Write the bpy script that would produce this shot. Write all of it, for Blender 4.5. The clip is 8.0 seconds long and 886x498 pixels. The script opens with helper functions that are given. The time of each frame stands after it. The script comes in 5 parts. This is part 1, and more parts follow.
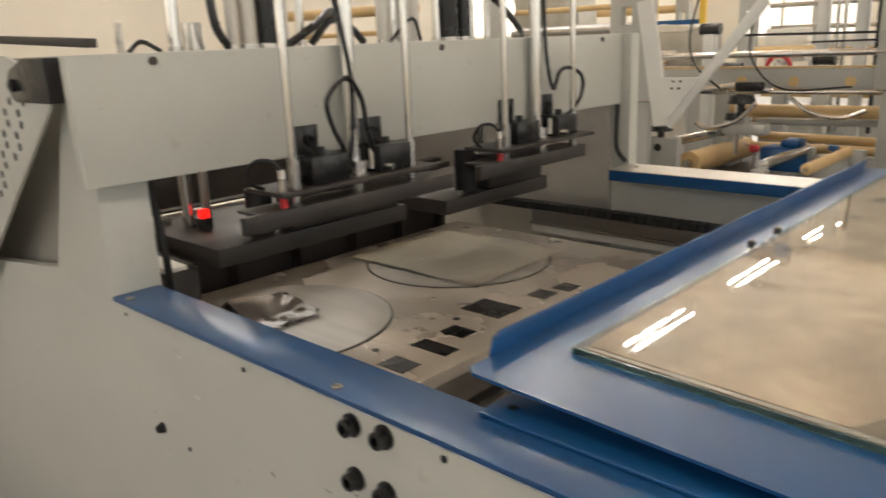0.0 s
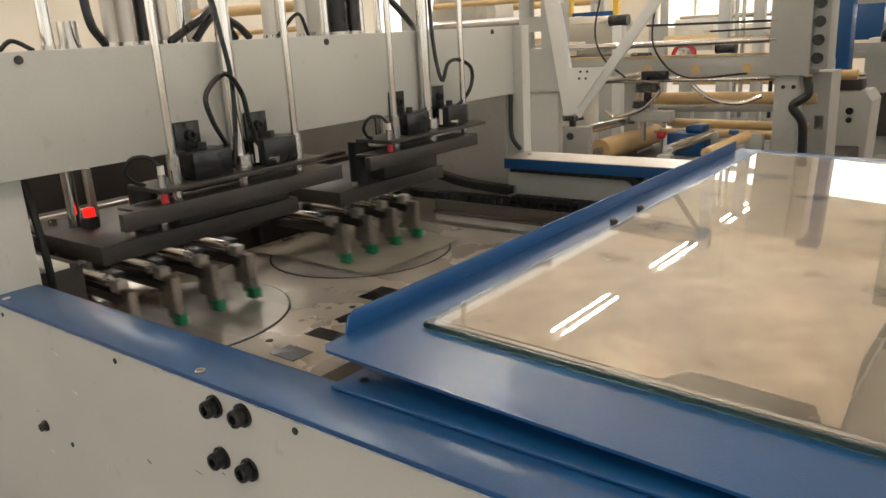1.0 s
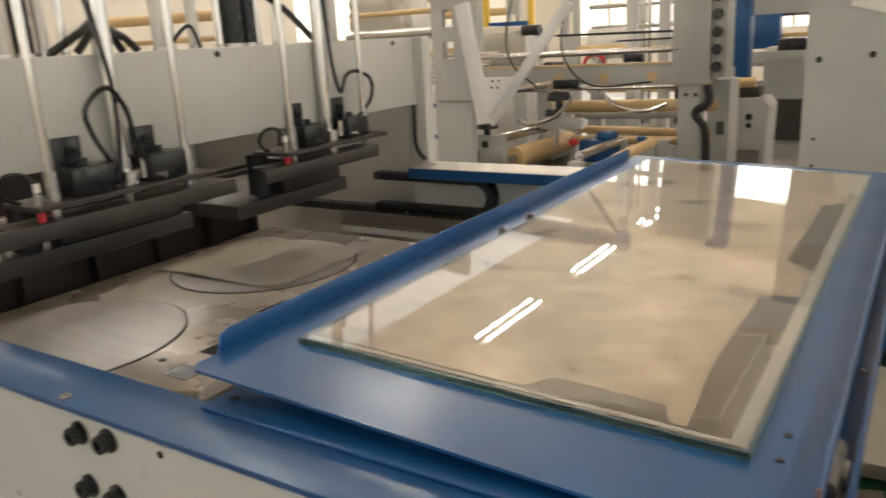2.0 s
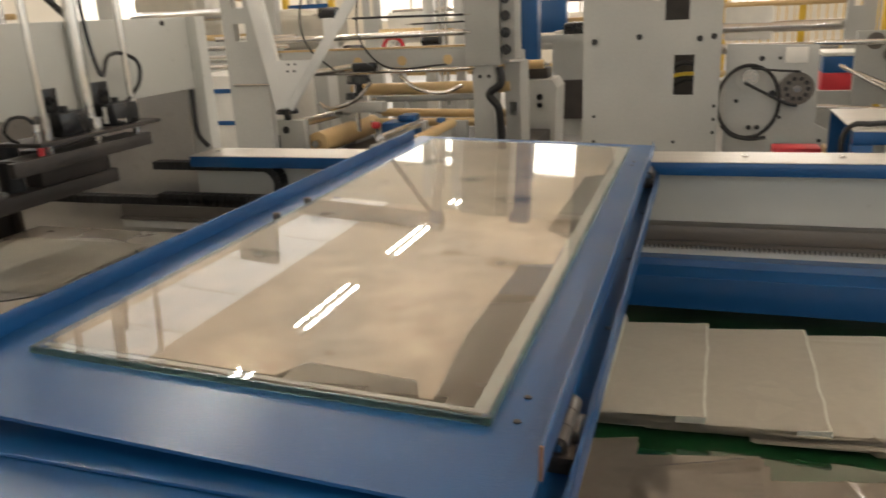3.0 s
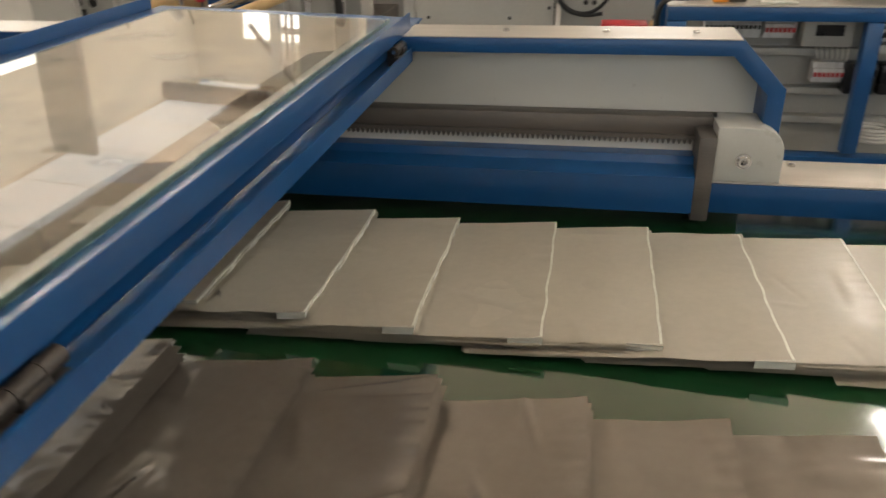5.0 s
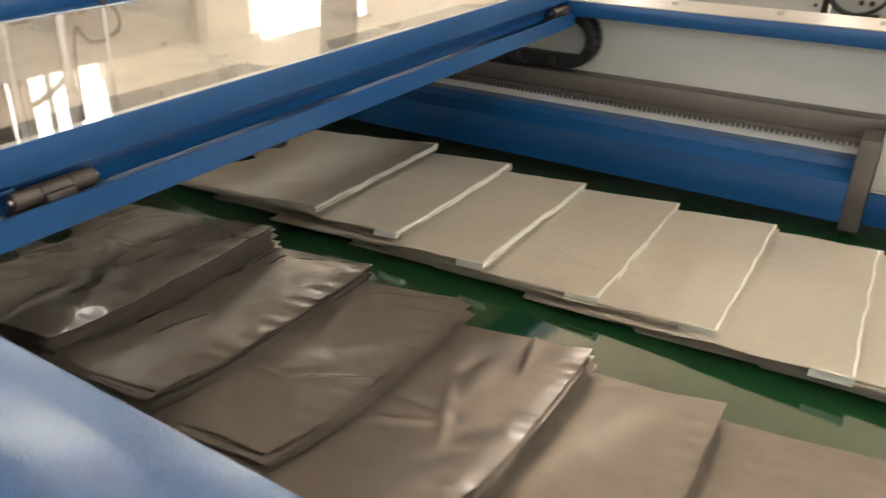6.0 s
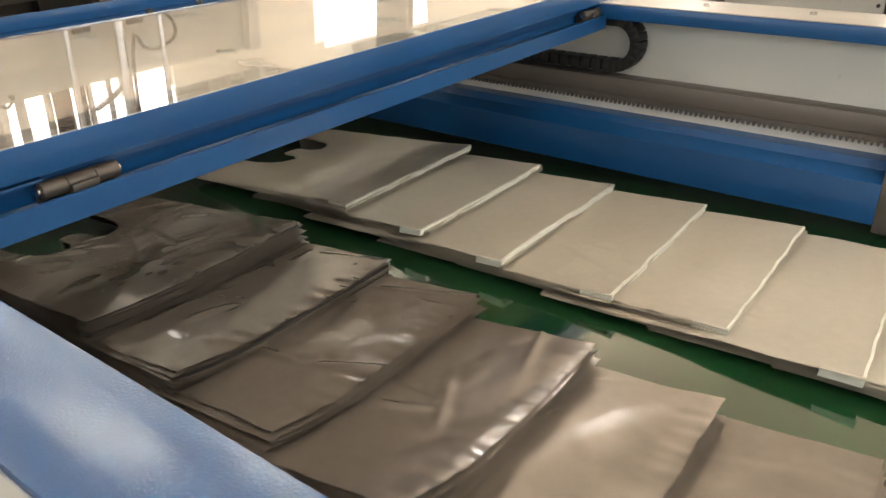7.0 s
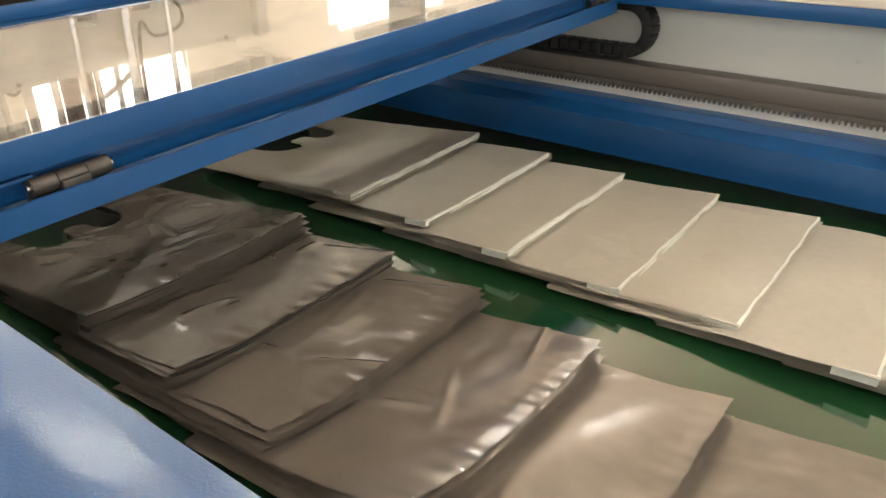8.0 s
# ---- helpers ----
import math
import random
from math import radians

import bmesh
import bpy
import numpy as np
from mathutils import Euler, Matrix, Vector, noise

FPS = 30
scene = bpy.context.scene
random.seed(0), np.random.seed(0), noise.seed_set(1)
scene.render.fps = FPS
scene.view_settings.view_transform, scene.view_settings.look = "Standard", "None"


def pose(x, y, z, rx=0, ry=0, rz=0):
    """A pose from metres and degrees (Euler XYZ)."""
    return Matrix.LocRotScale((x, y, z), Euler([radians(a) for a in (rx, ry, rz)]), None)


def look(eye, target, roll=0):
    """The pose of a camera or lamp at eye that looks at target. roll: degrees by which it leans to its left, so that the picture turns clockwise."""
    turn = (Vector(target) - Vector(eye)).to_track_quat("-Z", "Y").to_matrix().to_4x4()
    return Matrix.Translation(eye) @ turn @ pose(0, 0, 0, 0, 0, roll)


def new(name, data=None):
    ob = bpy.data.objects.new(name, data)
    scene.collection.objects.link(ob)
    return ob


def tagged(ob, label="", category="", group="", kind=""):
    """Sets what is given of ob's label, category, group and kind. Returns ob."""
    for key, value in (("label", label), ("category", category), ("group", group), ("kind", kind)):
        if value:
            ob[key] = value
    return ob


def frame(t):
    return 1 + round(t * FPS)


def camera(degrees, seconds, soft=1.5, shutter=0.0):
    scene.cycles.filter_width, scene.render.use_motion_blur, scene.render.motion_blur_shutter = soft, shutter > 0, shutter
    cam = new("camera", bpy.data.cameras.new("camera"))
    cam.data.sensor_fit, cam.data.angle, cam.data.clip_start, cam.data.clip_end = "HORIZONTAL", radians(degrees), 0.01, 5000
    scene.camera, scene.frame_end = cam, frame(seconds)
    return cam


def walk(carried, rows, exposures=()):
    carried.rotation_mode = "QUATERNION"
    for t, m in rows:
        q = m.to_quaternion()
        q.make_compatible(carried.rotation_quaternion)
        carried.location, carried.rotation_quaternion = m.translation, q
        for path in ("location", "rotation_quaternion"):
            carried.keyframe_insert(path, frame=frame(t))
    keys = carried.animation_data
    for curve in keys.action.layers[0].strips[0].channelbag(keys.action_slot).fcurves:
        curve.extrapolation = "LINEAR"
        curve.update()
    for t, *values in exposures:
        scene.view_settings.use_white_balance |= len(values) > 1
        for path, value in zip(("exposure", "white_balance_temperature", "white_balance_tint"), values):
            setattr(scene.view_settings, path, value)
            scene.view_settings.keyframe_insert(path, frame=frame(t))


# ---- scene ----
cam = camera(60.5, 8.0, shutter=0.5)
PATH = [
    (0, (0.745, -0.555, 1.437), (-0.587, 0.842, 0.911), -2.4),
    (0.5, (0.827, -0.53, 1.427), (-0.399, 0.952, 0.88), -2.9),
    (1, (0.87, -0.526, 1.43), (-0.333, 0.976, 0.883), -3.3),
    (1.2, (0.877, -0.524, 1.432), (-0.33, 0.977, 0.893), -3.4),
    (2.3, (0.96, -0.472, 1.434), (0.035, 1.214, 0.886), -3.2),
    (2.5, (0.974, -0.466, 1.436), (0.147, 1.266, 0.874), -3.1),
    (3, (1.005, -0.43, 1.419), (0.378, 1.372, 0.821), -2.9),
    (3.5, (1.024, -0.395, 1.405), (0.597, 1.444, 0.746), -2.6),
    (4, (1.065, -0.328, 1.382), (0.764, 1.507, 0.646), -2.9),
    (4.5, (1.16, -0.202, 1.364), (0.909, 1.602, 0.537), -2.2),
    (4.7, (1.211, -0.167, 1.358), (0.956, 1.62, 0.498), -2.2),
    (5.8, (1.592, -0.114, 1.319), (0.744, 1.446, 0.4), 0.9),
    (6, (1.635, -0.126, 1.307), (0.689, 1.381, 0.395), 0.4),
    (6.5, (1.698, -0.136, 1.312), (0.64, 1.299, 0.406), -1.1),
    (7, (1.723, -0.117, 1.308), (0.639, 1.304, 0.412), -1.2),
    (7.5, (1.73, -0.093, 1.313), (0.629, 1.304, 0.399), -1.8),
    (8, (1.721, -0.082, 1.311), (0.616, 1.299, 0.376), -1.8),
]
walk(cam, [(t, look(eye, target, roll)) for t, eye, target, roll in PATH], [(0, 0.0), (1.2, 0.03), (3.5, -0.1), (4.7, -0.14), (5.8, 0.53), (7, 0.66), (8, 0.76)])

# ---- world and light ----
world = bpy.data.worlds.new("world")
scene.world = world
world.use_nodes = True
wn = world.node_tree.nodes
sky = wn.new("ShaderNodeTexSky")
sky.sky_type = "NISHITA"
sky.sun_disc = False
sky.sun_elevation = radians(35)
sky.sun_rotation = radians(200)
wn["Background"].inputs["Strength"].default_value = 0.1
world.node_tree.links.new(sky.outputs["Color"], wn["Background"].inputs["Color"])


def area_lamp(name, m, sx, sy, power, color):
    data = bpy.data.lights.new(name, "AREA")
    data.shape, data.size, data.size_y, data.energy, data.color = "RECTANGLE", sx, sy, power, color
    ob = new(name, data)
    ob.matrix_world = m
    return ob


# ---- materials ----
def material(name, color, rough=0.5, metal=0.0, vary=0.12, scale=6.0, grain=120.0, bump=0.05, stretch=(1, 1, 1), specks=0.0, speck_color=(0.1, 0.1, 0.1), coat=0.0, per_object=0.0, rough_vary=0.12):
    """A node material with broad staining, fine grain, bump and optional dark specks."""
    mat = bpy.data.materials.new(name)
    mat.use_nodes = True
    n, l = mat.node_tree.nodes, mat.node_tree.links
    b = n["Principled BSDF"]
    tc = n.new("ShaderNodeTexCoord")
    mp = n.new("ShaderNodeMapping")
    mp.inputs["Scale"].default_value = stretch
    l.new(tc.outputs["Object"], mp.inputs["Vector"])

    def tex(sc, detail):
        t = n.new("ShaderNodeTexNoise")
        t.inputs["Scale"].default_value, t.inputs["Detail"].default_value = sc, detail
        l.new(mp.outputs["Vector"], t.inputs["Vector"])
        return t
    broad, fine = tex(scale, 5), tex(grain, 3)
    ramp = n.new("ShaderNodeValToRGB")
    e = ramp.color_ramp.elements
    e[0].position, e[1].position = 0.3, 0.72
    e[0].color = (*[c * (1 - vary) for c in color], 1)
    e[1].color = (*[min(1, c * (1 + vary * 0.6)) for c in color], 1)
    l.new(broad.outputs["Fac"], ramp.inputs["Fac"])
    col = ramp.outputs["Color"]
    mixf = n.new("ShaderNodeMix")
    mixf.data_type, mixf.blend_type = "RGBA", "OVERLAY"
    mixf.inputs["Factor"].default_value = vary * 0.9
    l.new(col, mixf.inputs["A"])
    l.new(fine.outputs["Fac"], mixf.inputs["B"])
    col = mixf.outputs["Result"]
    if specks:
        sp = tex(scale * 9, 6)
        sr = n.new("ShaderNodeValToRGB")
        sr.color_ramp.elements[0].position, sr.color_ramp.elements[1].position = 0.66, 0.70
        l.new(sp.outputs["Fac"], sr.inputs["Fac"])
        mm = n.new("ShaderNodeMath")
        mm.operation = "MULTIPLY"
        mm.inputs[1].default_value = specks
        l.new(sr.outputs["Color"], mm.inputs[0])
        mx = n.new("ShaderNodeMix")
        mx.data_type = "RGBA"
        l.new(mm.outputs[0], mx.inputs["Factor"])
        l.new(col, mx.inputs["A"])
        mx.inputs["B"].default_value = (*speck_color, 1)
        col = mx.outputs["Result"]
    if per_object:
        info = n.new("ShaderNodeObjectInfo")
        mr = n.new("ShaderNodeMapRange")
        mr.inputs["To Min"].default_value, mr.inputs["To Max"].default_value = 1 - per_object, 1 + per_object
        l.new(info.outputs["Random"], mr.inputs["Value"])
        hs = n.new("ShaderNodeHueSaturation")
        l.new(mr.outputs["Result"], hs.inputs["Value"])
        l.new(col, hs.inputs["Color"])
        col = hs.outputs["Color"]
    l.new(col, b.inputs["Base Color"])
    rr = n.new("ShaderNodeMapRange")
    rr.inputs["To Min"].default_value, rr.inputs["To Max"].default_value = max(0.02, rough - rough_vary), min(1, rough + rough_vary)
    l.new(broad.outputs["Fac"], rr.inputs["Value"])
    l.new(rr.outputs["Result"], b.inputs["Roughness"])
    b.inputs["Metallic"].default_value = metal
    b.inputs["Coat Weight"].default_value = coat
    b.inputs["Coat Roughness"].default_value = 0.12
    bp = n.new("ShaderNodeBump")
    bp.inputs["Strength"].default_value, bp.inputs["Distance"].default_value = bump, 0.002
    l.new(fine.outputs["Fac"], bp.inputs["Height"])
    l.new(bp.outputs["Normal"], b.inputs["Normal"])
    return mat


def glass_material(name, color, rough=0.0):
    mat = bpy.data.materials.new(name)
    mat.use_nodes = True
    b = mat.node_tree.nodes["Principled BSDF"]
    b.inputs["Base Color"].default_value = (*color, 1)
    b.inputs["Transmission Weight"].default_value = 1.0
    b.inputs["Roughness"].default_value = rough
    b.inputs["IOR"].default_value = 1.5
    return mat


def glow_material(name, color, strength):
    mat = bpy.data.materials.new(name)
    mat.use_nodes = True
    b = mat.node_tree.nodes["Principled BSDF"]
    b.inputs["Base Color"].default_value = (*color, 1)
    b.inputs["Emission Color"].default_value = (*color, 1)
    b.inputs["Emission Strength"].default_value = strength
    return mat


GREY = material("grey_paint", (0.53, 0.53, 0.485), 0.38, vary=0.06, scale=3, grain=260, bump=0.06, specks=0.25, speck_color=(0.33, 0.31, 0.26))
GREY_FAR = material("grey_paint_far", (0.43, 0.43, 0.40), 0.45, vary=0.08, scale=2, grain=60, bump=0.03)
BLUE = material("blue_paint", (0.004, 0.068, 0.210), 0.46, vary=0.10, scale=5, grain=420, bump=0.20, coat=0.55, specks=0.12, speck_color=(0.05, 0.13, 0.3))
STEEL = material("bright_steel", (0.62, 0.60, 0.57), 0.22, metal=1.0, vary=0.10, scale=4, grain=200, bump=0.03)
ROD = material("chromed_rod", (0.72, 0.71, 0.69), 0.14, metal=1.0, vary=0.05, scale=8, grain=200, bump=0.01)
BRUSHED = material("brushed_plate", (0.60, 0.57, 0.52), 0.34, metal=0.55, vary=0.16, scale=3, grain=160, bump=0.05, stretch=(1, 8, 1), specks=0.15, speck_color=(0.3, 0.27, 0.23))
BED = material("bed_plate", (0.68, 0.62, 0.545), 0.28, metal=0.4, vary=0.12, scale=4, grain=140, bump=0.05, specks=0.05, speck_color=(0.28, 0.25, 0.2))
DARK = material("blackened_steel", (0.048, 0.041, 0.036), 0.50, metal=0.1, vary=0.3, scale=7, grain=160, bump=0.08, specks=0.3, speck_color=(0.09, 0.075, 0.06))
ARM = material("dull_steel", (0.30, 0.27, 0.24), 0.38, metal=0.5, vary=0.35, scale=14, grain=120, bump=0.08, specks=0.4, speck_color=(0.08, 0.07, 0.06))
BLACK = material("black_rubber", (0.012, 0.012, 0.012), 0.5, vary=0.3, scale=12, grain=150, bump=0.1)
BLACK_GLOSS = material("black_plastic", (0.012, 0.012, 0.013), 0.28, vary=0.2, scale=12, grain=150, bump=0.04)
GREEN_BELT = material("green_belt", (0.008, 0.055, 0.018), 0.09, vary=0.22, scale=4, grain=220, bump=0.008, rough_vary=0.03, coat=1.0)
GREEN_FOOT = material("green_plastic", (0.01, 0.20, 0.09), 0.4, vary=0.15, scale=20)
RACK = material("grey_rail", (0.14, 0.125, 0.11), 0.42, metal=0.4, vary=0.2, scale=5, grain=150, stretch=(0.2, 4, 4))
WHITE_STRIP = material("white_strip", (0.72, 0.70, 0.64), 0.4, vary=0.08, scale=8)
PALE_FILM = material("pale_film", (0.46, 0.43, 0.355), 0.34, vary=0.08, scale=5, grain=60, bump=0.10, per_object=0.05, coat=0.15)
DARK_FILM = material("grey_film", (0.208, 0.182, 0.154), 0.20, metal=0.22, vary=0.08, scale=5, grain=60, bump=0.05, per_object=0.06, coat=0.6, rough_vary=0.06)
PALE_PAINT = material("pale_paint", (0.66, 0.66, 0.63), 0.4, vary=0.06, scale=3)
PALE_EDGE = material("pale_film_edge", (0.76, 0.77, 0.69), 0.4, vary=0.12, scale=30, stretch=(1, 1, 6))
# near-black colour paints in the shade between stacked grey bags
DARK_GAP_SHADE = material("grey_film_gap_shade", (0.055, 0.048, 0.042), 0.45, vary=0.75, scale=36, grain=120, bump=0.8, stretch=(0.12, 0.12, 14))
TAN = material("tan_roller", (0.60, 0.42, 0.20), 0.45, vary=0.12, scale=6, grain=90)
RED = material("red_plastic", (0.55, 0.03, 0.04), 0.4, vary=0.1)
GLASS = glass_material("clear_pane", (0.93, 0.97, 0.95), 0.006)
gn, gl = GLASS.node_tree.nodes, GLASS.node_tree.links
smear, wiped, where = gn.new("ShaderNodeTexNoise"), gn.new("ShaderNodeMapRange"), gn.new("ShaderNodeTexCoord")
smear.inputs["Scale"].default_value, smear.inputs["Detail"].default_value, smear.inputs["Distortion"].default_value = 7.0, 4.0, 0.8
gl.new(where.outputs["Object"], smear.inputs["Vector"])
gl.new(smear.outputs["Fac"], wiped.inputs["Value"])
wiped.inputs["From Min"].default_value, wiped.inputs["From Max"].default_value = 0.45, 0.75
wiped.inputs["To Min"].default_value, wiped.inputs["To Max"].default_value = 0.004, 0.035
gl.new(wiped.outputs["Result"], gn["Principled BSDF"].inputs["Roughness"])
TAPE = material("seal_tape", (0.38, 0.36, 0.32), 0.4, vary=0.2, scale=9)
HAZE = material("dusty_film", (0.52, 0.372, 0.258), 0.30, vary=0.62, scale=6.5, grain=24, bump=0.0, specks=0.35, speck_color=(0.25, 0.23, 0.21), rough_vary=0.1)
HAZE.node_tree.nodes["Principled BSDF"].inputs["Alpha"].default_value = 0.82

# faint tan layer, added to damp bright window reflections in the pane
DUST_VEIL = material("reflection_damping_dust", (0.52, 0.385, 0.275), 0.5, vary=0.35, scale=5, grain=40, bump=0.0, rough_vary=0.1)
DUST_VEIL.node_tree.nodes["Principled BSDF"].inputs["Alpha"].default_value = 0.05
DUST_VEIL.node_tree.nodes["Principled BSDF"].inputs["Specular IOR Level"].default_value = 0.1


def crumple(mat, scale, depth):
    """Broad soft ripples under the fine grain of a film."""
    n, l = mat.node_tree.nodes, mat.node_tree.links
    tc = n.new("ShaderNodeTexCoord")
    t = n.new("ShaderNodeTexNoise")
    t.inputs["Scale"].default_value, t.inputs["Detail"].default_value, t.inputs["Distortion"].default_value = scale, 0.6, 1.6
    l.new(tc.outputs["Object"], t.inputs["Vector"])
    big = n.new("ShaderNodeBump")
    big.inputs["Strength"].default_value, big.inputs["Distance"].default_value = 0.6, depth
    l.new(t.outputs["Fac"], big.inputs["Height"])
    l.new(big.outputs["Normal"], n["Bump"].inputs["Normal"])


crumple(DARK_FILM, 5.5, 0.018)
crumple(PALE_FILM, 4, 0.008)
DARK_FILM.node_tree.nodes["Principled BSDF"].inputs["Coat Roughness"].default_value = 0.06
PALE_FILM.node_tree.nodes["Principled BSDF"].inputs["Coat Roughness"].default_value = 0.08
BLUE.node_tree.nodes["Principled BSDF"].inputs["Coat Roughness"].default_value = 0.21
BLUE.node_tree.nodes["Principled BSDF"].inputs["Specular IOR Level"].default_value = 0.3
GREEN_BELT.node_tree.nodes["Principled BSDF"].inputs["Specular IOR Level"].default_value = 1.0
GLASS_EDGE = glass_material("glass_edge", (0.35, 0.62, 0.58), 0.25)
LED_RED = glow_material("red_led", (1.0, 0.012, 0.008), 1.6)
CREAM = material("cream_wall", (0.80, 0.74, 0.63), 0.7, vary=0.05, scale=1, grain=30)
FLOOR = material("painted_floor", (0.30, 0.29, 0.27), 0.4, vary=0.2, scale=1.5, grain=60, specks=0.2)
CEIL = material("ceiling_sheet", (0.80, 0.665, 0.53), 0.6, vary=0.08, scale=1)


# ---- mesh helpers ----
def box(bm, x0, x1, y0, y1, z0, z1, bevel=0.0, turn=None):
    vs = [bm.verts.new((x, y, z)) for x in (x0, x1) for y in (y0, y1) for z in (z0, z1)]
    fs = [bm.faces.new([vs[i] for i in q]) for q in ((0, 1, 3, 2), (4, 6, 7, 5), (0, 4, 5, 1), (2, 3, 7, 6), (0, 2, 6, 4), (1, 5, 7, 3))]
    if bevel:
        es = list({e for f in fs for e in f.edges})
        got = bmesh.ops.bevel(bm, geom=es, offset=bevel, segments=2, affect="EDGES", profile=0.5)
        vs = list({v for f in got["faces"] for v in f.verts} | {v for v in vs if v.is_valid})
    if turn is not None:
        bmesh.ops.transform(bm, matrix=turn, verts=vs)
    return vs


def rod(bm, a, b, r, r2=None, seg=16):
    a, b = Vector(a), Vector(b)
    q = (b - a).to_track_quat("Z", "Y").to_matrix().to_4x4()
    m = Matrix.Translation((a + b) / 2) @ q
    bmesh.ops.create_cone(bm, cap_ends=True, segments=seg, radius1=r, radius2=r if r2 is None else r2, depth=(b - a).length, matrix=m)


def slab(bm, pts, axis, lo, hi, bevel=0.0):
    """A flat outline pts, in the plane across axis, given thickness from lo to hi."""
    def at(p, v):
        return (v, p[0], p[1]) if axis == "x" else (p[0], v, p[1]) if axis == "y" else (p[0], p[1], v)
    lower = [bm.verts.new(at(p, lo)) for p in pts]
    upper = [bm.verts.new(at(p, hi)) for p in pts]
    fs = [bm.faces.new(lower), bm.faces.new(upper)]
    for i in range(len(pts)):
        j = (i + 1) % len(pts)
        fs.append(bm.faces.new((lower[i], lower[j], upper[j], upper[i])))
    bmesh.ops.recalc_face_normals(bm, faces=fs)
    if bevel:
        es = list({e for f in fs[:2] for e in f.edges})
        bmesh.ops.bevel(bm, geom=es, offset=bevel, segments=2, affect="EDGES", profile=0.5)


def smooth_path(pts, n=8):
    pts = [Vector(p) for p in pts]
    full = [pts[0] * 2 - pts[1]] + pts + [pts[-1] * 2 - pts[-2]]
    out = []
    for i in range(1, len(full) - 2):
        p0, p1, p2, p3 = full[i - 1:i + 3]
        for k in range(n):
            t = k / n
            out.append(0.5 * (2 * p1 + (p2 - p0) * t + (2 * p0 - 5 * p1 + 4 * p2 - p3) * t * t + (3 * p1 - p0 - 3 * p2 + p3) * t ** 3))
    return out + [pts[-1]]


def tube(bm, pts, r, seg=8, n=8):
    path = smooth_path(pts, n)
    rings = []
    side = None
    for i, p in enumerate(path):
        d = (path[min(i + 1, len(path) - 1)] - path[max(i - 1, 0)]).normalized()
        side = d.orthogonal().normalized() if side is None else (side - d * side.dot(d)).normalized()
        up = d.cross(side)
        rings.append([bm.verts.new(p + (side * math.cos(a) + up * math.sin(a)) * r) for a in (2 * math.pi * k / seg for k in range(seg))])
    for a, b in zip(rings, rings[1:]):
        for k in range(seg):
            bm.faces.new((a[k], a[(k + 1) % seg], b[(k + 1) % seg], b[k]))
    bm.faces.new(rings[0][::-1])
    bm.faces.new(rings[-1])


def disc(bm, centre, r, z0, z1, seg=64):
    rod(bm, (centre[0], centre[1], z0), (centre[0], centre[1], z1), r, seg=seg)


def finish(name, bm, mat, sharp=29):
    bmesh.ops.recalc_face_normals(bm, faces=bm.faces)
    me = bpy.data.meshes.new(name)
    bm.to_mesh(me)
    bm.free()
    me.materials.append(mat)
    for p in me.polygons:
        p.use_smooth = True
    me.set_sharp_from_angle(angle=radians(sharp))
    return me


def part(name, bm, mat, parent, label="", sharp=29):
    ob = new(name, finish(name, bm, mat, sharp))
    ob.parent = parent
    if label:
        tagged(ob, label)
    return ob


def thing(name, label, category, group="", kind="", at=(0, 0, 0)):
    ob = new(name)
    ob.location = at
    return tagged(ob, label, category, group, kind)


def solid(name, bm, mat, label, category, group="", kind=""):
    return tagged(new(name, finish(name, bm, mat)), label, category, group, kind)


def B():
    return bmesh.new()


def socket_bolt(bm, at, axis, r, h):
    """A socket cap head with a recessed hexagon."""
    a = Vector(at)
    d = Vector(axis)
    q = d.to_track_quat("Z", "Y").to_matrix().to_4x4()
    m = Matrix.Translation(a) @ q
    rings = []
    for rr, zz, seg in ((r, 0, 18), (r, h * 0.88, 18), (r * 0.9, h, 18), (r * 0.55, h, 18), (r * 0.5, h * 0.4, 18)):
        rings.append([bm.verts.new(m @ Vector((rr * math.cos(2 * math.pi * k / seg), rr * math.sin(2 * math.pi * k / seg), zz))) for k in range(seg)])
    for p, q2 in zip(rings, rings[1:]):
        for k in range(18):
            bm.faces.new((p[k], p[(k + 1) % 18], q2[(k + 1) % 18], q2[k]))
    bm.faces.new(rings[-1])


# ---- hall ----
X0, X1, Y0, Y1, ZC = -9.0, 11.0, -6.0, 19.5, 6.5
bm = B(); box(bm, X0, X1, Y0, Y1, -0.1, 0.0); solid("floor", bm, FLOOR, "worn grey painted concrete workshop floor", "floor", kind="structure")
bm = B(); box(bm, -7.15, X1, Y0, Y1, ZC, ZC + 0.15); box(bm, X0, -8.95, Y0, Y1, ZC, ZC + 0.15); box(bm, -8.95, -7.15, Y0, 0.5, ZC, ZC + 0.15)
solid("ceiling", bm, CEIL, "tan sheet ceiling with a long skylight strip", "ceiling", kind="structure")


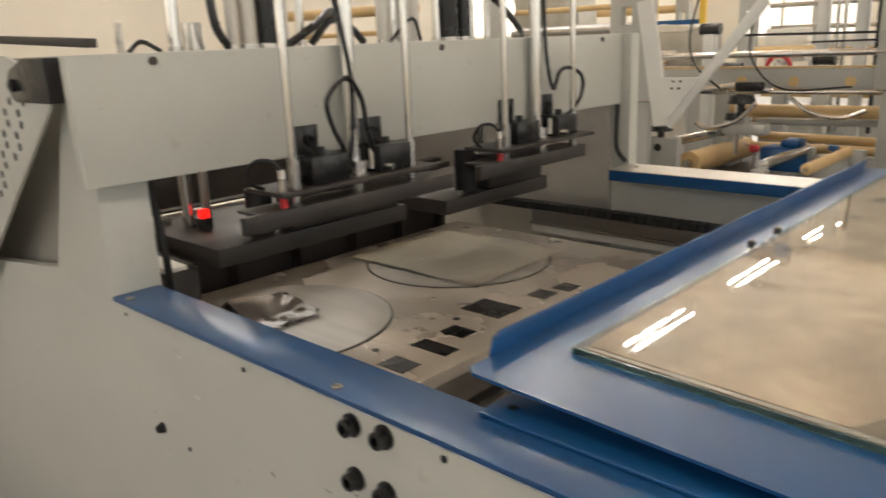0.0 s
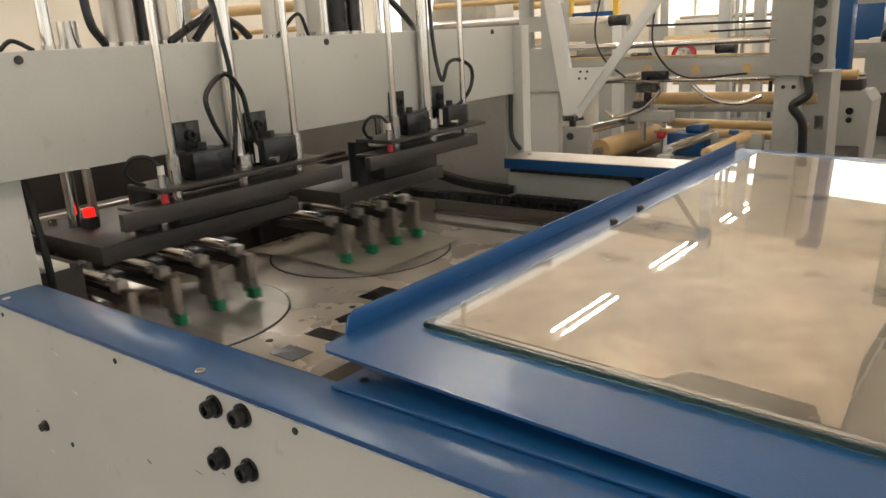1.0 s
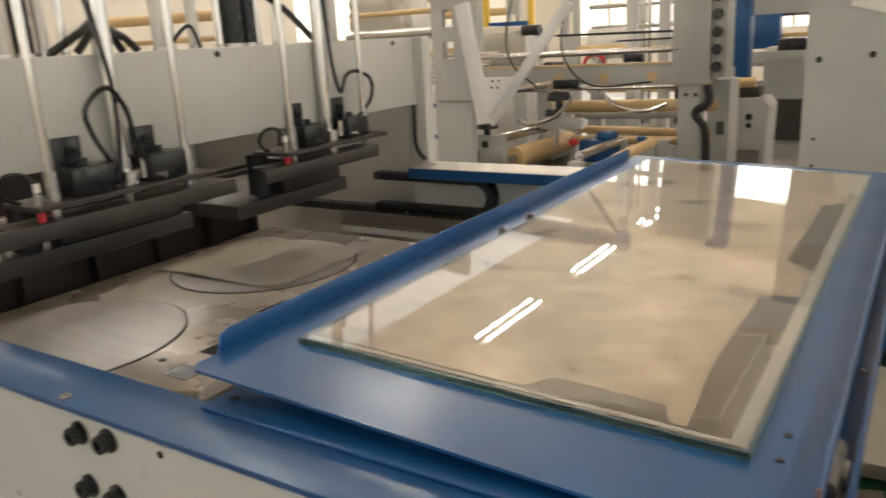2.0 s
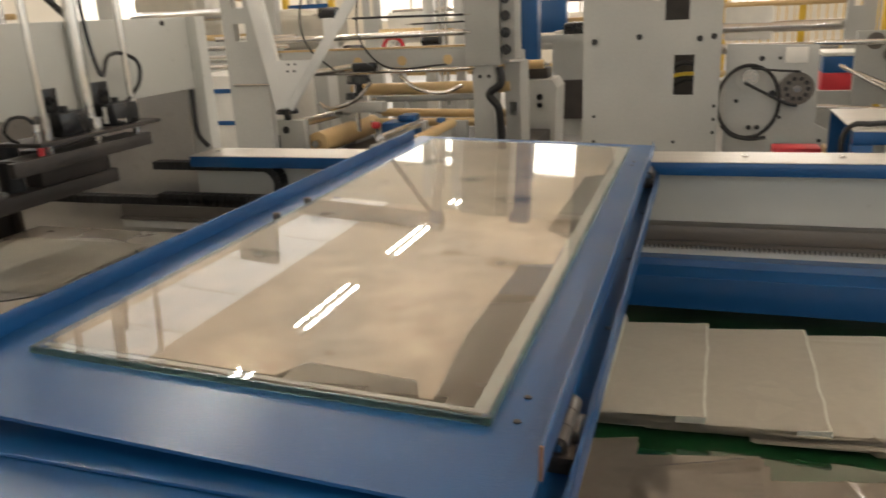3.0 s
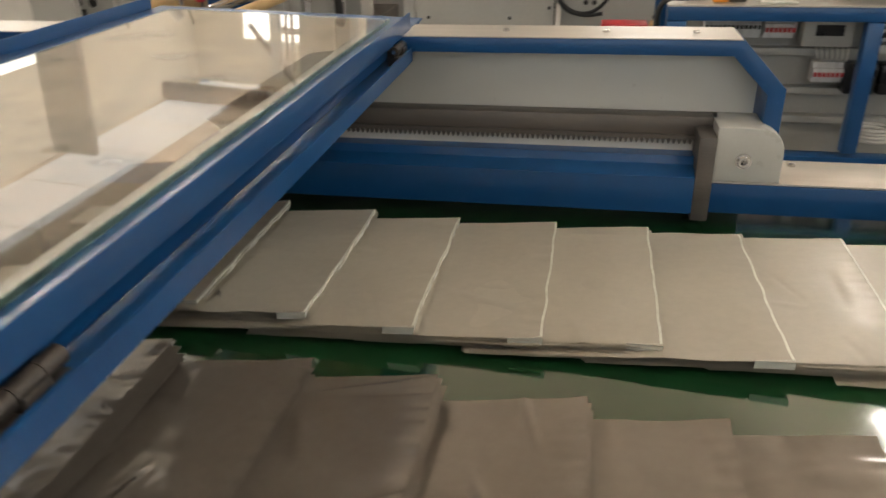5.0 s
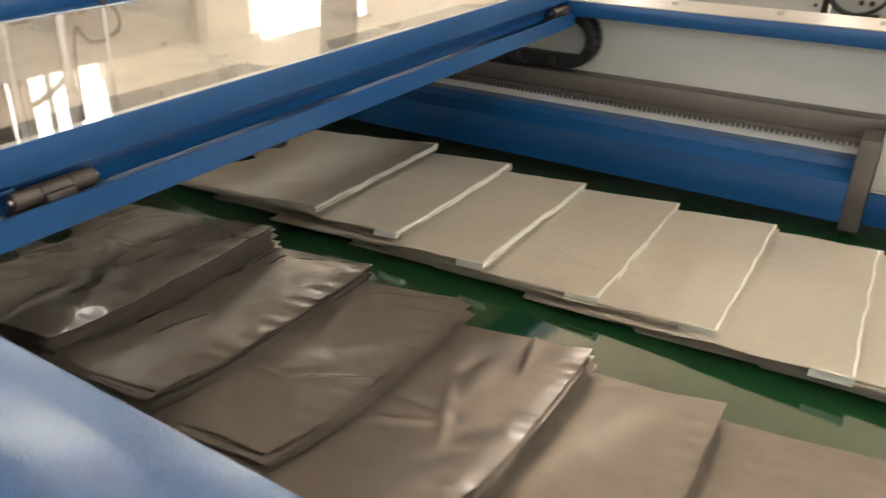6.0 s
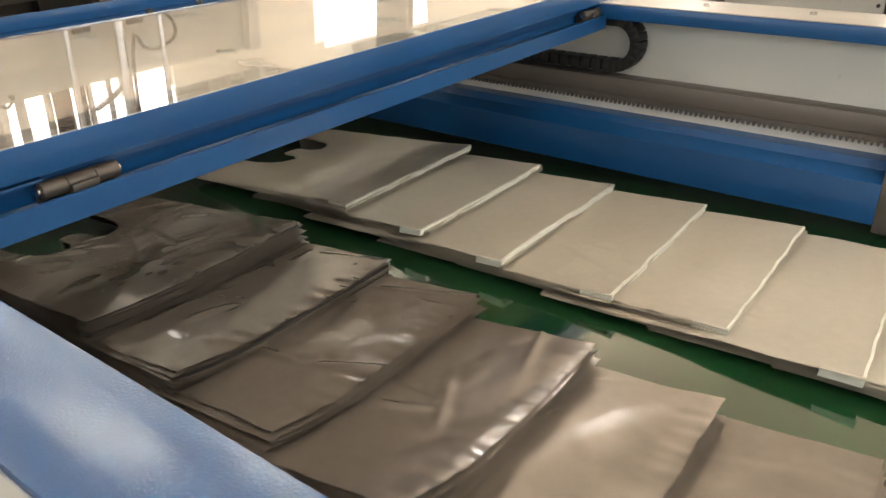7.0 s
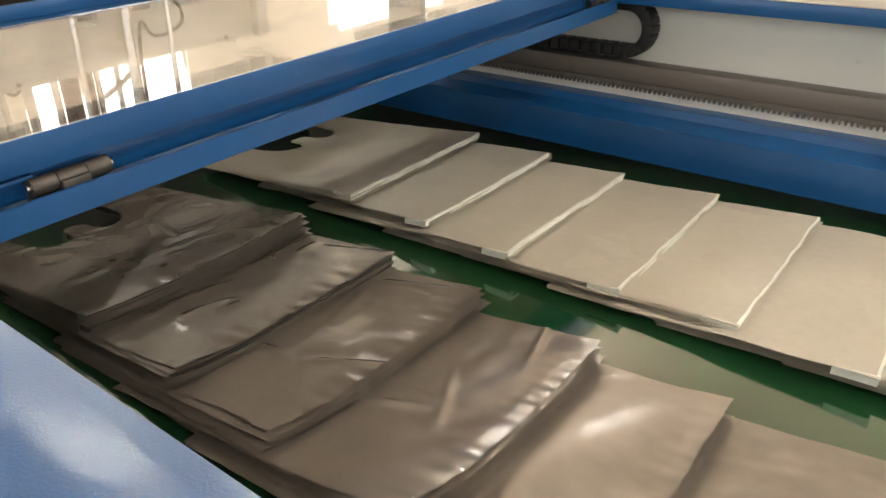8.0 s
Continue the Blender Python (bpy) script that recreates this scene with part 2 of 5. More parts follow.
def window_wall(name, horizontal, at, lo, hi, thick, sills, head, sill):
    """A wall with a row of tall window openings."""
    bm = B()
    def put(a, b, z0, z1):
        if horizontal:
            box(bm, a, b, at, at + thick, z0, z1)
        else:
            box(bm, at, at + thick, a, b, z0, z1)
    put(lo, hi, 0, sill)
    put(lo, hi, head, ZC)
    edge = lo
    for a, b in sills:
        put(edge, a, sill, head)
        edge = b
    put(edge, hi, sill, head)
    wall = solid(name, bm, CREAM, "cream-painted workshop wall with tall window openings", "wall", kind="structure")
    for i, (a, b) in enumerate(sills):
        fr = B()
        for k in range(4):
            c = a + (b - a) * k / 3
            w = 0.035
            if horizontal:
                box(fr, c - w, c + w, at + 0.03, at + 0.09, sill, head)
            else:
                box(fr, at + 0.03, at + 0.09, c - w, c + w, sill, head)
        for z in (sill, (sill + head) / 2, head):
            if horizontal:
                box(fr, a, b, at + 0.035, at + 0.085, z - 0.03, z + 0.03)
            else:
                box(fr, at + 0.035, at + 0.085, a, b, z - 0.03, z + 0.03)
        ob = part("window_frame", fr, WHITE_STRIP, wall)
    return wall


NORTH = [(-7.5, -4.5), (-3, 0), (1.5, 4.5), (6, 9)]
wall_n = window_wall("wall_north", True, Y1, X0, X1, 0.2, NORTH, 5.2, 1.2)
# south and east walls stand out of view, their windows are added
wall_s = window_wall("wall_south", True, Y0 - 0.2, X0, X1, 0.2, NORTH, 4.8, 1.2)
wall_e = window_wall("wall_east", False, X1, Y0, Y1, 0.2, [(-4.5, -1.5), (0.5, 3.5), (6, 9), (10.5, 13.5)], 4.8, 1.2)
# west wall: one high window and one low window
bm = B()
for a, b, c, d in ((Y0, 4.4, 0, ZC), (4.4, 7.1, 0, 4.0), (4.4, 7.1, 6.2, ZC), (7.1, 10.3, 0, ZC), (10.3, 13.5, 0, 1.5), (10.3, 13.5, 4.5, ZC), (13.5, Y1, 0, ZC)):
    box(bm, X0 - 0.2, X0, a, b, c, d)
wall_w = solid("wall_west", bm, CREAM, "cream-painted workshop wall with two windows", "wall", kind="structure")
for a, b, c, d in ((4.4, 7.1, 4.0, 6.2), (10.3, 13.5, 1.5, 4.5)):
    for k in range(4):
        y = a + (b - a) * k / 3
        bm = B(); box(bm, X0 - 0.12, X0 - 0.06, y - 0.04, y + 0.04, c, d)
        part("window_bar", bm, WHITE_STRIP, wall_w)
DAY = (1.0, 0.96, 0.91)
OUTSIDE = glow_material("bright_outside", (1.0, 0.95, 0.88), 0.78)
SKYLIGHT = glow_material("skylight_panel", (0.95, 0.97, 1.0), 0.58)
for a, b in NORTH:
    x = (a + b) / 2
    area_lamp("window_or_fill_daylight", look((x, Y1 - 0.05, 3.2), (x, 0, 2.0)), 3, 4, 105, DAY)
    # unseen south lamp, added as fill on faces turned to -y
    area_lamp("window_or_fill_daylight", look((x, Y0 + 0.05, 3), (x, 9, 2.2)), 3, 3.6, 28, DAY)
# unseen east lamps, added to brighten faces turned to +x
for y in (-3, 2, 7.5, 12):
    area_lamp("window_or_fill_daylight", look((X1 - 0.05, y, 3.0), (0, y, 1.6)), 3, 3.6, 55, DAY)
for y, z, sy, sz, pw in ((5.75, 5.1, 2.7, 2.2, 60), (11.9, 3.0, 3.2, 3.0, 85)):
    area_lamp("window_or_fill_daylight", look((X0 + 0.03, y, z), (0, y, z - 1.5)), sy, sz, pw, DAY)
for i, (a, b, c, d) in enumerate(((X0, X1, Y1 + 0.6, Y1 + 0.62), (X0 - 0.62, X0 - 0.6, Y0, Y1))):
    bm = B(); box(bm, a, b, c, d, 0.5, 7)
    solid("backdrop", bm, OUTSIDE, "bright overcast daylight outside the windows", "backdrop", kind="structure")
skylight = thing("skylight", "long translucent roof skylight strip lit by the sky", "skylight", kind="structure")
for k in range(10):
    a = 0.5 + k * 1.9
    bm = B(); box(bm, -8.93, -7.17, a + 0.015, a + 1.885, ZC + 0.05, ZC + 0.06)
    part("panel", bm, SKYLIGHT, skylight)
    bm = B(); box(bm, -8.95, -7.15, a - 0.015, a + 0.015, ZC + 0.04, ZC + 0.10)
    part("rib", bm, CEIL, skylight)
roof_frame = thing("roof_frame", "grey steel roof beam with its column and knee brace", "roof frame", kind="structure")
bm = B(); box(bm, X0, -4.86, 17.48, 17.72, ZC - 0.40, ZC - 0.002)
part("beam", bm, RACK, roof_frame)
bm = B(); box(bm, -5.10, -4.86, 17.40, 17.475, 0.0, ZC - 0.002)
part("column", bm, GREY_FAR, roof_frame)
bm = B(); rod(bm, (-5.0, 17.44, 6.2), (-6.5, 17.44, 4.4), 0.07, seg=8)
part("brace", bm, RACK, roof_frame)
bm = B(); box(bm, -5.14, -4.82, 17.36, 17.40, 5.95, 6.30, 0.01)
part("gusset_plate", bm, BLUE, roof_frame, "blue gusset plate")

LAMP_GLOW = glow_material("lamp_tube", (1.0, 0.945, 0.86), 116.0)


def tube_lamp(x, y, z, length):
    lamp = thing("ceiling_or_fill_lamp", "long twin fluorescent batten hanging under the ceiling, some added as fill", "ceiling lamp", "hall lamps", at=(x, y, z))
    bm = B()
    box(bm, -0.035, 0.035, -length / 2, length / 2, 0.05, 0.10, 0.006)
    part("housing", bm, WHITE_STRIP, lamp)
    for s in (-1, 1):
        bm = B(); rod(bm, (0, s * length * 0.4, 0.09), (0, s * length * 0.4, ZC - z), 0.006, seg=14)
        part("hanger", bm, STEEL, lamp)
    for k in range(4):
        a = -length / 2 + k * length / 4
        for sx in (-0.075, 0.075):
            bm = B(); rod(bm, (sx, a + 0.05, 0.0), (sx, a + length / 4 - 0.05, 0.0), 0.016, seg=14)
            part("tube", bm, LAMP_GLOW, lamp)
    return lamp


# y under 5 and the 4.2 row: unseen lamps added for overhead light
for x, ys in ((-3.2, (-1.2, 1.9, 5.0, 7.77, 10.8, 14.05, 17.6)), (4.2, (-1.2, 1.9, 5.0, 8.0, 11.0))):
    for y in ys:
        tube_lamp(x - 0.12, y + 0.21, 4.6, 1.65)

# ---- bag machine: side plates and rails ----
def rail_outline(z_low):
    return [(-0.645, 1.0), (1.645, 1.0), (1.755, 0.90), (1.755, z_low), (-0.645, z_low)]


near_frame = thing("near_side_frame", "grey painted steel side plate under a blue rail", "machine frame")
bm = B()
slab(bm, [(-2.6, 0.02), (1.755, 0.02), (1.755, 0.89), (1.640, 0.992), (-0.648, 0.992), (-0.665, 1.215), (-0.70, 1.44), (-0.80, 1.44), (-0.742, 1.352), (-0.905, 1.012), (-1.325, 0.96), (-2.6, 0.80)], "y", 0.0, 0.028, 0.002)
part("side_plate", bm, GREY, near_frame)
bm = B()
slab(bm, [(-0.645, 0.992), (1.64, 0.992), (1.75, 0.892), (1.757, 0.90), (1.645, 1.0), (-0.645, 1.0)], "y", -0.002, 0.092, 0.0015)
part("top_rail", bm, BLUE, near_frame, "blue painted steel rail cap")
bm = B(); box(bm, -0.645, 1.645, 0.084, 0.0918, 0.955, 0.992)
part("rail_flange", bm, BLUE, near_frame, "blue folded flange")
bm = B(); box(bm, -2.6, -0.72, 0.05, 0.06, 0.70, 1.44)
part("recess_panel", bm, BRUSHED, near_frame, "shaded bare metal panel behind the guard")
bm = B(); box(bm, -0.705, -0.648, 0.002, 0.10, 0.80, 1.213, 0.003)
part("post", bm, GREY, near_frame)


def bolt_on(parent, at, axis, r, h, mat=BLACK_GLOSS, washer=0.0):
    bm = B()
    socket_bolt(bm, at, axis, r, h)
    if washer:
        rod(bm, Vector(at) - Vector(axis) * 0.001, Vector(at) + Vector(axis) * 0.004, washer, seg=20)
    return part("bolt", bm, mat, parent)


for x, z in ((0.042, 0.966), (0.103, 0.970), (0.042, 0.888), (0.102, 0.890)):
    bolt_on(near_frame, (x, 0.0, z), (0, -1, 0), 0.0125, 0.018, washer=0.0165)
for x, z, r in ((-0.515, 0.772, 0.008),):
    bolt_on(near_frame, (x, 0, z), (0, -1, 0), r, 0.012, washer=0.011)
for x, z, r in ((-0.42, 0.762, 0.0045), (0.204, 0.977, 0.005), (-0.209, 0.973, 0.0045), (-0.60, 0.975, 0.004)):
    bm = B(); rod(bm, (x, -0.0015, z), (x, 0.004, z), r, seg=14)
    part("tapped_hole", bm, BLACK, near_frame)
for x in (0.0, -0.60, 1.2):
    bolt_on(near_frame, (x, 0.012, 1.0), (0, 0, 1), 0.0075, 0.004, STEEL)

WORN = material("worn_edge", (0.42, 0.45, 0.50), 0.4, vary=0.4, scale=25, grain=200)
bm = B(); rod(bm, (-0.64, -0.0022, 0.9915), (1.64, -0.0022, 0.9915), 0.0011, seg=14)
part("worn_edge", bm, WORN, near_frame, "paint worn to bare metal along the edge")
rs = random.Random(21)
for k in range(16):
    x, z = rs.uniform(-0.55, 0.5), rs.uniform(0.70, 0.96)
    w, h = rs.uniform(0.004, 0.022), rs.uniform(0.0008, 0.003)
    bm = B(); slab(bm, [(x, z), (x + w, z - h * rs.uniform(0, 3)), (x + w * 0.9, z - h * 2.5), (x + w * 0.2, z - h)], "y", -0.0004, 0.001)
    part("scuff", bm, RACK if k % 3 else WHITE_STRIP, near_frame, "small scuff in the paint")

far_frame = thing("far_side_frame", "grey steel side plate with blue rail and toothed guide", "machine frame")
bm = B()
slab(bm, [(-0.60, 0.02), (1.70, 0.02), (1.70, 0.90), (1.62, 0.985), (-0.60, 0.985)], "y", 1.70, 1.73, 0.002)
part("side_plate", bm, GREY, far_frame)
bm = B()
slab(bm, [(-0.56, 1.008), (1.645, 1.012), (1.745, 0.908), (1.745, 0.70), (1.707, 0.70), (1.707, 0.894), (1.625, 0.978), (-0.56, 0.974)], "y", 1.618, 1.7645, 0.002)
part("top_rail", bm, BLUE, far_frame, "blue painted steel rail")
bm = B(); slab(bm, [(-0.56, 1.0085), (1.640, 1.0125), (1.640, 1.0145), (-0.56, 1.0105)], "y", 1.6185, 1.765)
part("rail_top", bm, BRUSHED, far_frame, "light worn metal top face")
bm = B(); box(bm, -0.9, 1.62, 1.648, 1.70, 0.776, 0.832, 0.004)
part("guide_rail", bm, RACK, far_frame, "dark grey steel guide rail")
bm = B()
pts = [(-0.9, 0.780)]
x = 0.2
while x < 1.60:
    pts += [(x, 0.780), (x + 0.003, 0.769), (x + 0.006, 0.769), (x + 0.009, 0.780)]
    x += 0.0122
pts += [(1.62, 0.780), (1.62, 0.790), (-0.9, 0.790)]
slab(bm, pts, "y", 1.640, 1.648)
part("toothed_rack", bm, RACK, far_frame)
bm = B(); box(bm, -0.9, 1.60, 1.652, 1.70, 0.750, 0.774)
part("white_ledge", bm, WHITE_STRIP, far_frame)
bm = B()
slab(bm, [(1.70, 0.750), (1.61, 0.750), (1.60, 0.733), (1.568, 0.724), (1.554, 0.718), (1.552, 0.630), (1.70, 0.630)], "x", -0.2, 1.568, 0.002)
part("tray_side", bm, BLUE, far_frame, "blue painted sloping tray side")
bm = B(); box(bm, 1.568, 1.606, 1.556, 1.70, 0.612, 0.812, 0.002)
part("end_plate", bm, RACK, far_frame)

block = thing("end_block", "cream painted rounded bearing block with a bolt", "bearing block")
bm = B()
arc = [(1.754 - 0.058 + 0.058 * math.cos(a), 0.774 + 0.058 * math.sin(a)) for a in (radians(d) for d in range(0, 91, 15))]
slab(bm, [(1.607, 0.7045), (1.754, 0.7045)] + arc + [(1.607, 0.832)], "y", 1.575, 1.70, 0.004)
part("body", bm, GREY, block)
bolt_on(block, (1.670, 1.575, 0.755), (0, -1, 0), 0.014, 0.010, STEEL, 0.018)
bm = B(); box(bm, 1.607, 4.2, 1.575, 1.72, 0.626, 0.698, 0.002); 
part("lower_rail", bm, BLUE, far_frame, "blue lower rail beside the belt")
bm = B(); box(bm, 1.607, 4.2, 1.577, 1.74, 0.6985, 0.704, 0.001)
part("lower_rail_top", bm, BRUSHED, far_frame)
bolt_on(far_frame, (1.806, 1.70, 0.704), (0, 0, 1), 0.009, 0.006, STEEL)
for x in (-0.5, 0.4, 1.12, 1.35, 1.55):
    bolt_on(far_frame, (x, 1.69, 1.0105 + 0.0018 * (x + 0.56)), (0, 0, 1), 0.008, 0.005, STEEL)

# ---- belt ----
bm = B()
box(bm, -0.25, 4.2, 0.16, 1.695, 0.575, 0.600, 0.004)
conveyor = thing("belt_conveyor", "glossy dark green belt conveyor carrying bag stacks", "conveyor")
part("belt", bm, GREEN_BELT, conveyor)
bm = B(); box(bm, -0.25, 4.2, 0.03, 0.155, 0.55, 0.66, 0.003)
part("near_side_guard", bm, DARK, near_frame)
bm = B(); box(bm, -0.25, 4.2, 0.17, 1.54, 0.02, 0.56)
part("frame", bm, DARK, conveyor, "dark steel frame")

# ---- bed with turning discs ----
bm = B()
slab(bm, [(-1.24, 0.10), (-0.36, 0.10), (-0.36, 0.42), (-0.31, 0.45), (-0.31, 1.61), (-1.24, 1.61)], "z", 0.715, 0.75, 0.002)
bed = solid("bed_plate", bm, BED, "bare brushed metal bed plate with two round discs", "machine bed")
for cy_ in (0.50, 1.205):
    bm = B()
    disc(bm, (-0.865, cy_), 0.300, 0.735, 0.7512, 72)
    part("disc_ring", bm, BLACK, bed, "thin dark gap ring")
    bm = B()
    disc(bm, (-0.865, cy_), 0.294, 0.735, 0.7535, 72)
    part("disc", bm, BRUSHED, bed, "turned bare metal disc")
bm = B(); box(bm, -1.2, -0.25, 0.10, 1.61, 0.66, 0.70); box(bm, -0.31, -0.22, 0.10, 1.61, 0.60, 0.72)
part("bed_support", bm, DARK, bed)
for x, y in ((-0.514, 0.523), (-0.50, 0.79), (-0.45, 0.70)):
    bm = B(); rod(bm, (x, y, 0.7495), (x, y, 0.7515), 0.009, seg=12)
    part("bolt_hole", bm, BLACK, bed)
for (xa, xb, ya, yb) in ((-0.545, -0.415, 0.855, 0.955), (-0.47, -0.36, 0.595, 0.645), (-0.475, -0.40, 0.70, 0.755), (-0.47, -0.41, 1.05, 1.11), (-0.45, -0.39, 1.14, 1.20), (-0.45, -0.37, 0.47, 0.53)):
    bm = B(); box(bm, xa, xb, ya, yb, 0.748, 0.7515)
    part("bed_slot", bm, BLACK_GLOSS, bed, "dark rectangular slot")

# ---- cover ----
cover = thing("hinged_cover", "blue steel hinged guard cover with a scratched clear pane", "guard cover", at=(0.866, 0, 1.004))
cover.rotation_euler = (0, radians(2.1), 0)
bm = B()
slab(bm, [(-0.700, 0.094), (0.017, 0.090), (0.017, 0.232), (-0.714, 0.232), (-0.714, 0.106)], "z", 0.006, 0.010)
box(bm, -0.714, -0.628, 0.232, 1.752, 0.006, 0.010); box(bm, -0.060, 0.017, 0.232, 1.752, 0.006, 0.010)
box(bm, -0.714, 0.017, 1.752, 1.855, 0.006, 0.010)
bmesh.ops.remove_doubles(bm, verts=bm.verts, dist=1e-5)
part("frame_sheet", bm, BLUE, cover)
bm = B(); slab(bm, [(0.145, 0.0102), (1.80, 0.0102), (1.80, 0.040), (0.166, 0.040), (0.152, 0.034)], "x", -0.716, -0.7125, 0.001)
part("upstand", bm, BLUE, cover, "blue folded upstand along the free edge")
bm = B(); slab(bm, [(0.148, 0.007), (1.700, 0.007), (1.694, 0.050), (0.150, 0.046)], "x", 0.0172, 0.0204, 0.001)
part("hinge_upstand", bm, BLUE, cover, "blue folded upstand along the hinged edge")
# added strip that keeps bright background from showing through the gap
bm = B(); box(bm, -0.004, 0.0, 0.110, 1.610, -0.030, 0.0058, 0.001)
part("stiffener", bm, BLUE, cover, "blue strip added under the hinged edge to block light")
RUST = material("rusty_edge", (0.20, 0.115, 0.075), 0.6, vary=0.4, scale=40, grain=200)
bm = B(); box(bm, 0.0170, 0.0206, 0.1465, 0.1492, 0.011, 0.046)
part("rusty_edge", bm, RUST, cover, "rusty cut end of the upstand")
bm = B(); box(bm, -0.700, 0.008, 1.8528, 1.8548, -0.02, 0.0058)
part("side_flange", bm, BLUE, cover)
bm = B(); box(bm, -0.636, -0.052, 0.227, 1.765, 0.0105, 0.0185)
pane = part("pane", bm, GLASS, cover, "clear scratched pane")
pane.visible_shadow = False
bm = B(); slab(bm, [(-0.632, 0.250), (-0.31, 0.250), (-0.29, 0.292), (-0.150, 0.286), (-0.135, 0.250), (-0.118, 0.250), (-0.132, 0.44), (-0.126, 0.70), (-0.074, 0.72), (-0.076, 0.86), (-0.120, 0.90), (-0.118, 1.36), (-0.076, 1.40), (-0.076, 1.758), (-0.632, 1.758)], "z", 0.0096, 0.0102)
part("dust_film", bm, HAZE, cover, "tan dusty protective film under the pane")
for a in ((-0.072, -0.055, 0.238, 1.755), (-0.632, -0.072, 0.238, 0.246)):
    bm = B(); box(bm, *a, 0.0094, 0.0103)
    part("seal_tape", bm, TAPE, cover, "pale seal tape along the pane")
for a in ((-0.640, -0.048, 0.223, 0.2268), (-0.640, -0.048, 1.7652, 1.769), (-0.640, -0.6362, 0.227, 1.765), (-0.0518, -0.048, 0.227, 1.765)):
    bm = B(); box(bm, *a, 0.0105, 0.0186)
    part("pane_edge", bm, GLASS_EDGE, cover, "greenish cut pane edge")
bm = B(); box(bm, -0.6355, -0.0525, 0.2275, 1.7645, 0.0188, 0.0190)
part("dust", bm, DUST_VEIL, cover, "thin tan dust veil added to damp pane reflections")
for y in (0.846, 0.975):
    bm = B(); socket_bolt(bm, (-0.652, y, 0.010), (0, 0, 1), 0.008, 0.014)
    part("bolt", bm, BLACK_GLOSS, cover)
for x, y in ((-0.024, 0.292), (-0.024, 0.240), (-0.024, 1.55), (-0.024, 1.60)):
    bm = B(); rod(bm, (x, y, 0.0085), (x, y, 0.0115), 0.004, seg=14)
    part("bolt", bm, BLACK, cover)
# lip plate on the near rail
bm = B(); slab(bm, [(0.195, 0.072), (0.88, 0.072), (0.88, 0.25), (0.30, 0.25), (0.195, 0.20)], "z", 1.0005, 1.005, 0.001)
lip = solid("lip_plate", bm, BLUE, "blue sheet steel lip lying on the rail", "lip plate")
bm = B(); rod(bm, (0.222, 0.105, 1.004), (0.222, 0.105, 1.0065), 0.006, seg=12)
part("bolt", bm, BLACK, lip)
bm = B(); slab(bm, [(0.79, 0.955), (0.908, 0.955), (0.908, 0.986), (0.902, 0.986), (0.901, 0.960), (0.79, 0.960)], "y", 0.092, 1.618, 0.002)
crossbar = thing("crossbar", "blue painted steel crossbar between the two rails", "crossbar")
part("channel", bm, BLUE, crossbar)
for y in (0.30, 0.62, 0.95, 1.28):
    bm = B(); rod(bm, (0.890, y, 0.959), (0.890, y, 0.9625), 0.004, seg=14)
    part("screw", bm, STEEL, crossbar)


HINGE = material("dull_cast_steel", (0.060, 0.052, 0.045), 0.36, metal=0.3, vary=0.3, scale=30, grain=200, bump=0.08)


def hinge(y):
    h = thing("hinge", "dull cast steel barrel hinge on the blue crossbar", "hinge", "cover hinges", at=(0.884, y, 0.976))
    for k, (a, b) in enumerate(((-0.047, -0.018), (-0.017, 0.017), (0.018, 0.047))):
        bm = B()
        rod(bm, (0, a, 0.016), (0, b, 0.016), 0.0105, seg=14)
        s = -1 if k != 1 else 1
        box(bm, min(0, s * 0.016), max(0, s * 0.016), a, b, 0.002, 0.018, 0.002)
        part("knuckle", bm, HINGE, h)
    bm = B(); rod(bm, (0, -0.051, 0.016), (0, 0.051, 0.016), 0.005, seg=14)
    part("pin", bm, STEEL, h)
    bm = B(); box(bm, -0.016, 0.016, -0.047, 0.047, -0.016, 0.003, 0.001)
    part("leaf", bm, HINGE, h)
    return h


hinge(0.288), hinge(1.585)

# ---- press gantry ----
gantry = thing("press_gantry", "grey painted press gantry beam on side posts", "press gantry")
bm = B(); box(bm, -0.625, -0.595, -0.035, 1.772, 1.213, 1.440, 0.003)
part("beam", bm, GREY, gantry)
bm = B(); box(bm, -0.99, -0.63, 0.03, 1.74, 1.405, 1.438, 0.003)
part("top_plate", bm, GREY, gantry)
bm = B(); box(bm, -1.95, -0.63, 1.742, 1.772, 0.60, 1.438, 0.002)
part("far_side_plate", bm, BRUSHED, gantry, "bare metal far side plate")
bm = B(); box(bm, -0.63, -0.56, 1.7505, 1.80, 0.02, 1.44, 0.003)
part("far_post", bm, GREY, gantry)
bm = B(); box(bm, -1.95, -1.92, 0.07, 1.74, 0.60, 1.40)
part("back_plate", bm, DARK, gantry)
for y, z in ((0.116, 1.425), (0.876, 1.424), (1.626, 1.424)):
    bm = B(); rod(bm, (-0.596, y, z), (-0.592, y, z), 0.008, seg=14)
    part("bolt", bm, DARK, gantry)

bm = B()
ang = [(-0.86 + 0.032 * math.cos(a), 1.39 + 0.032 * math.sin(a)) for a in (radians(d) for d in range(90, 271, 20))]
slab(bm, ang + [(-0.70, 1.358), (-0.70, 1.438), (-0.80, 1.438)], "y", -0.035, -0.003, 0.002)
pivot = solid("pivot_bracket", bm, BLACK_GLOSS, "black cast pivot bracket on the grey side plate", "bracket")
bolt_on(pivot, (-0.86, -0.035, 1.39), (0, -1, 0), 0.012, 0.008)

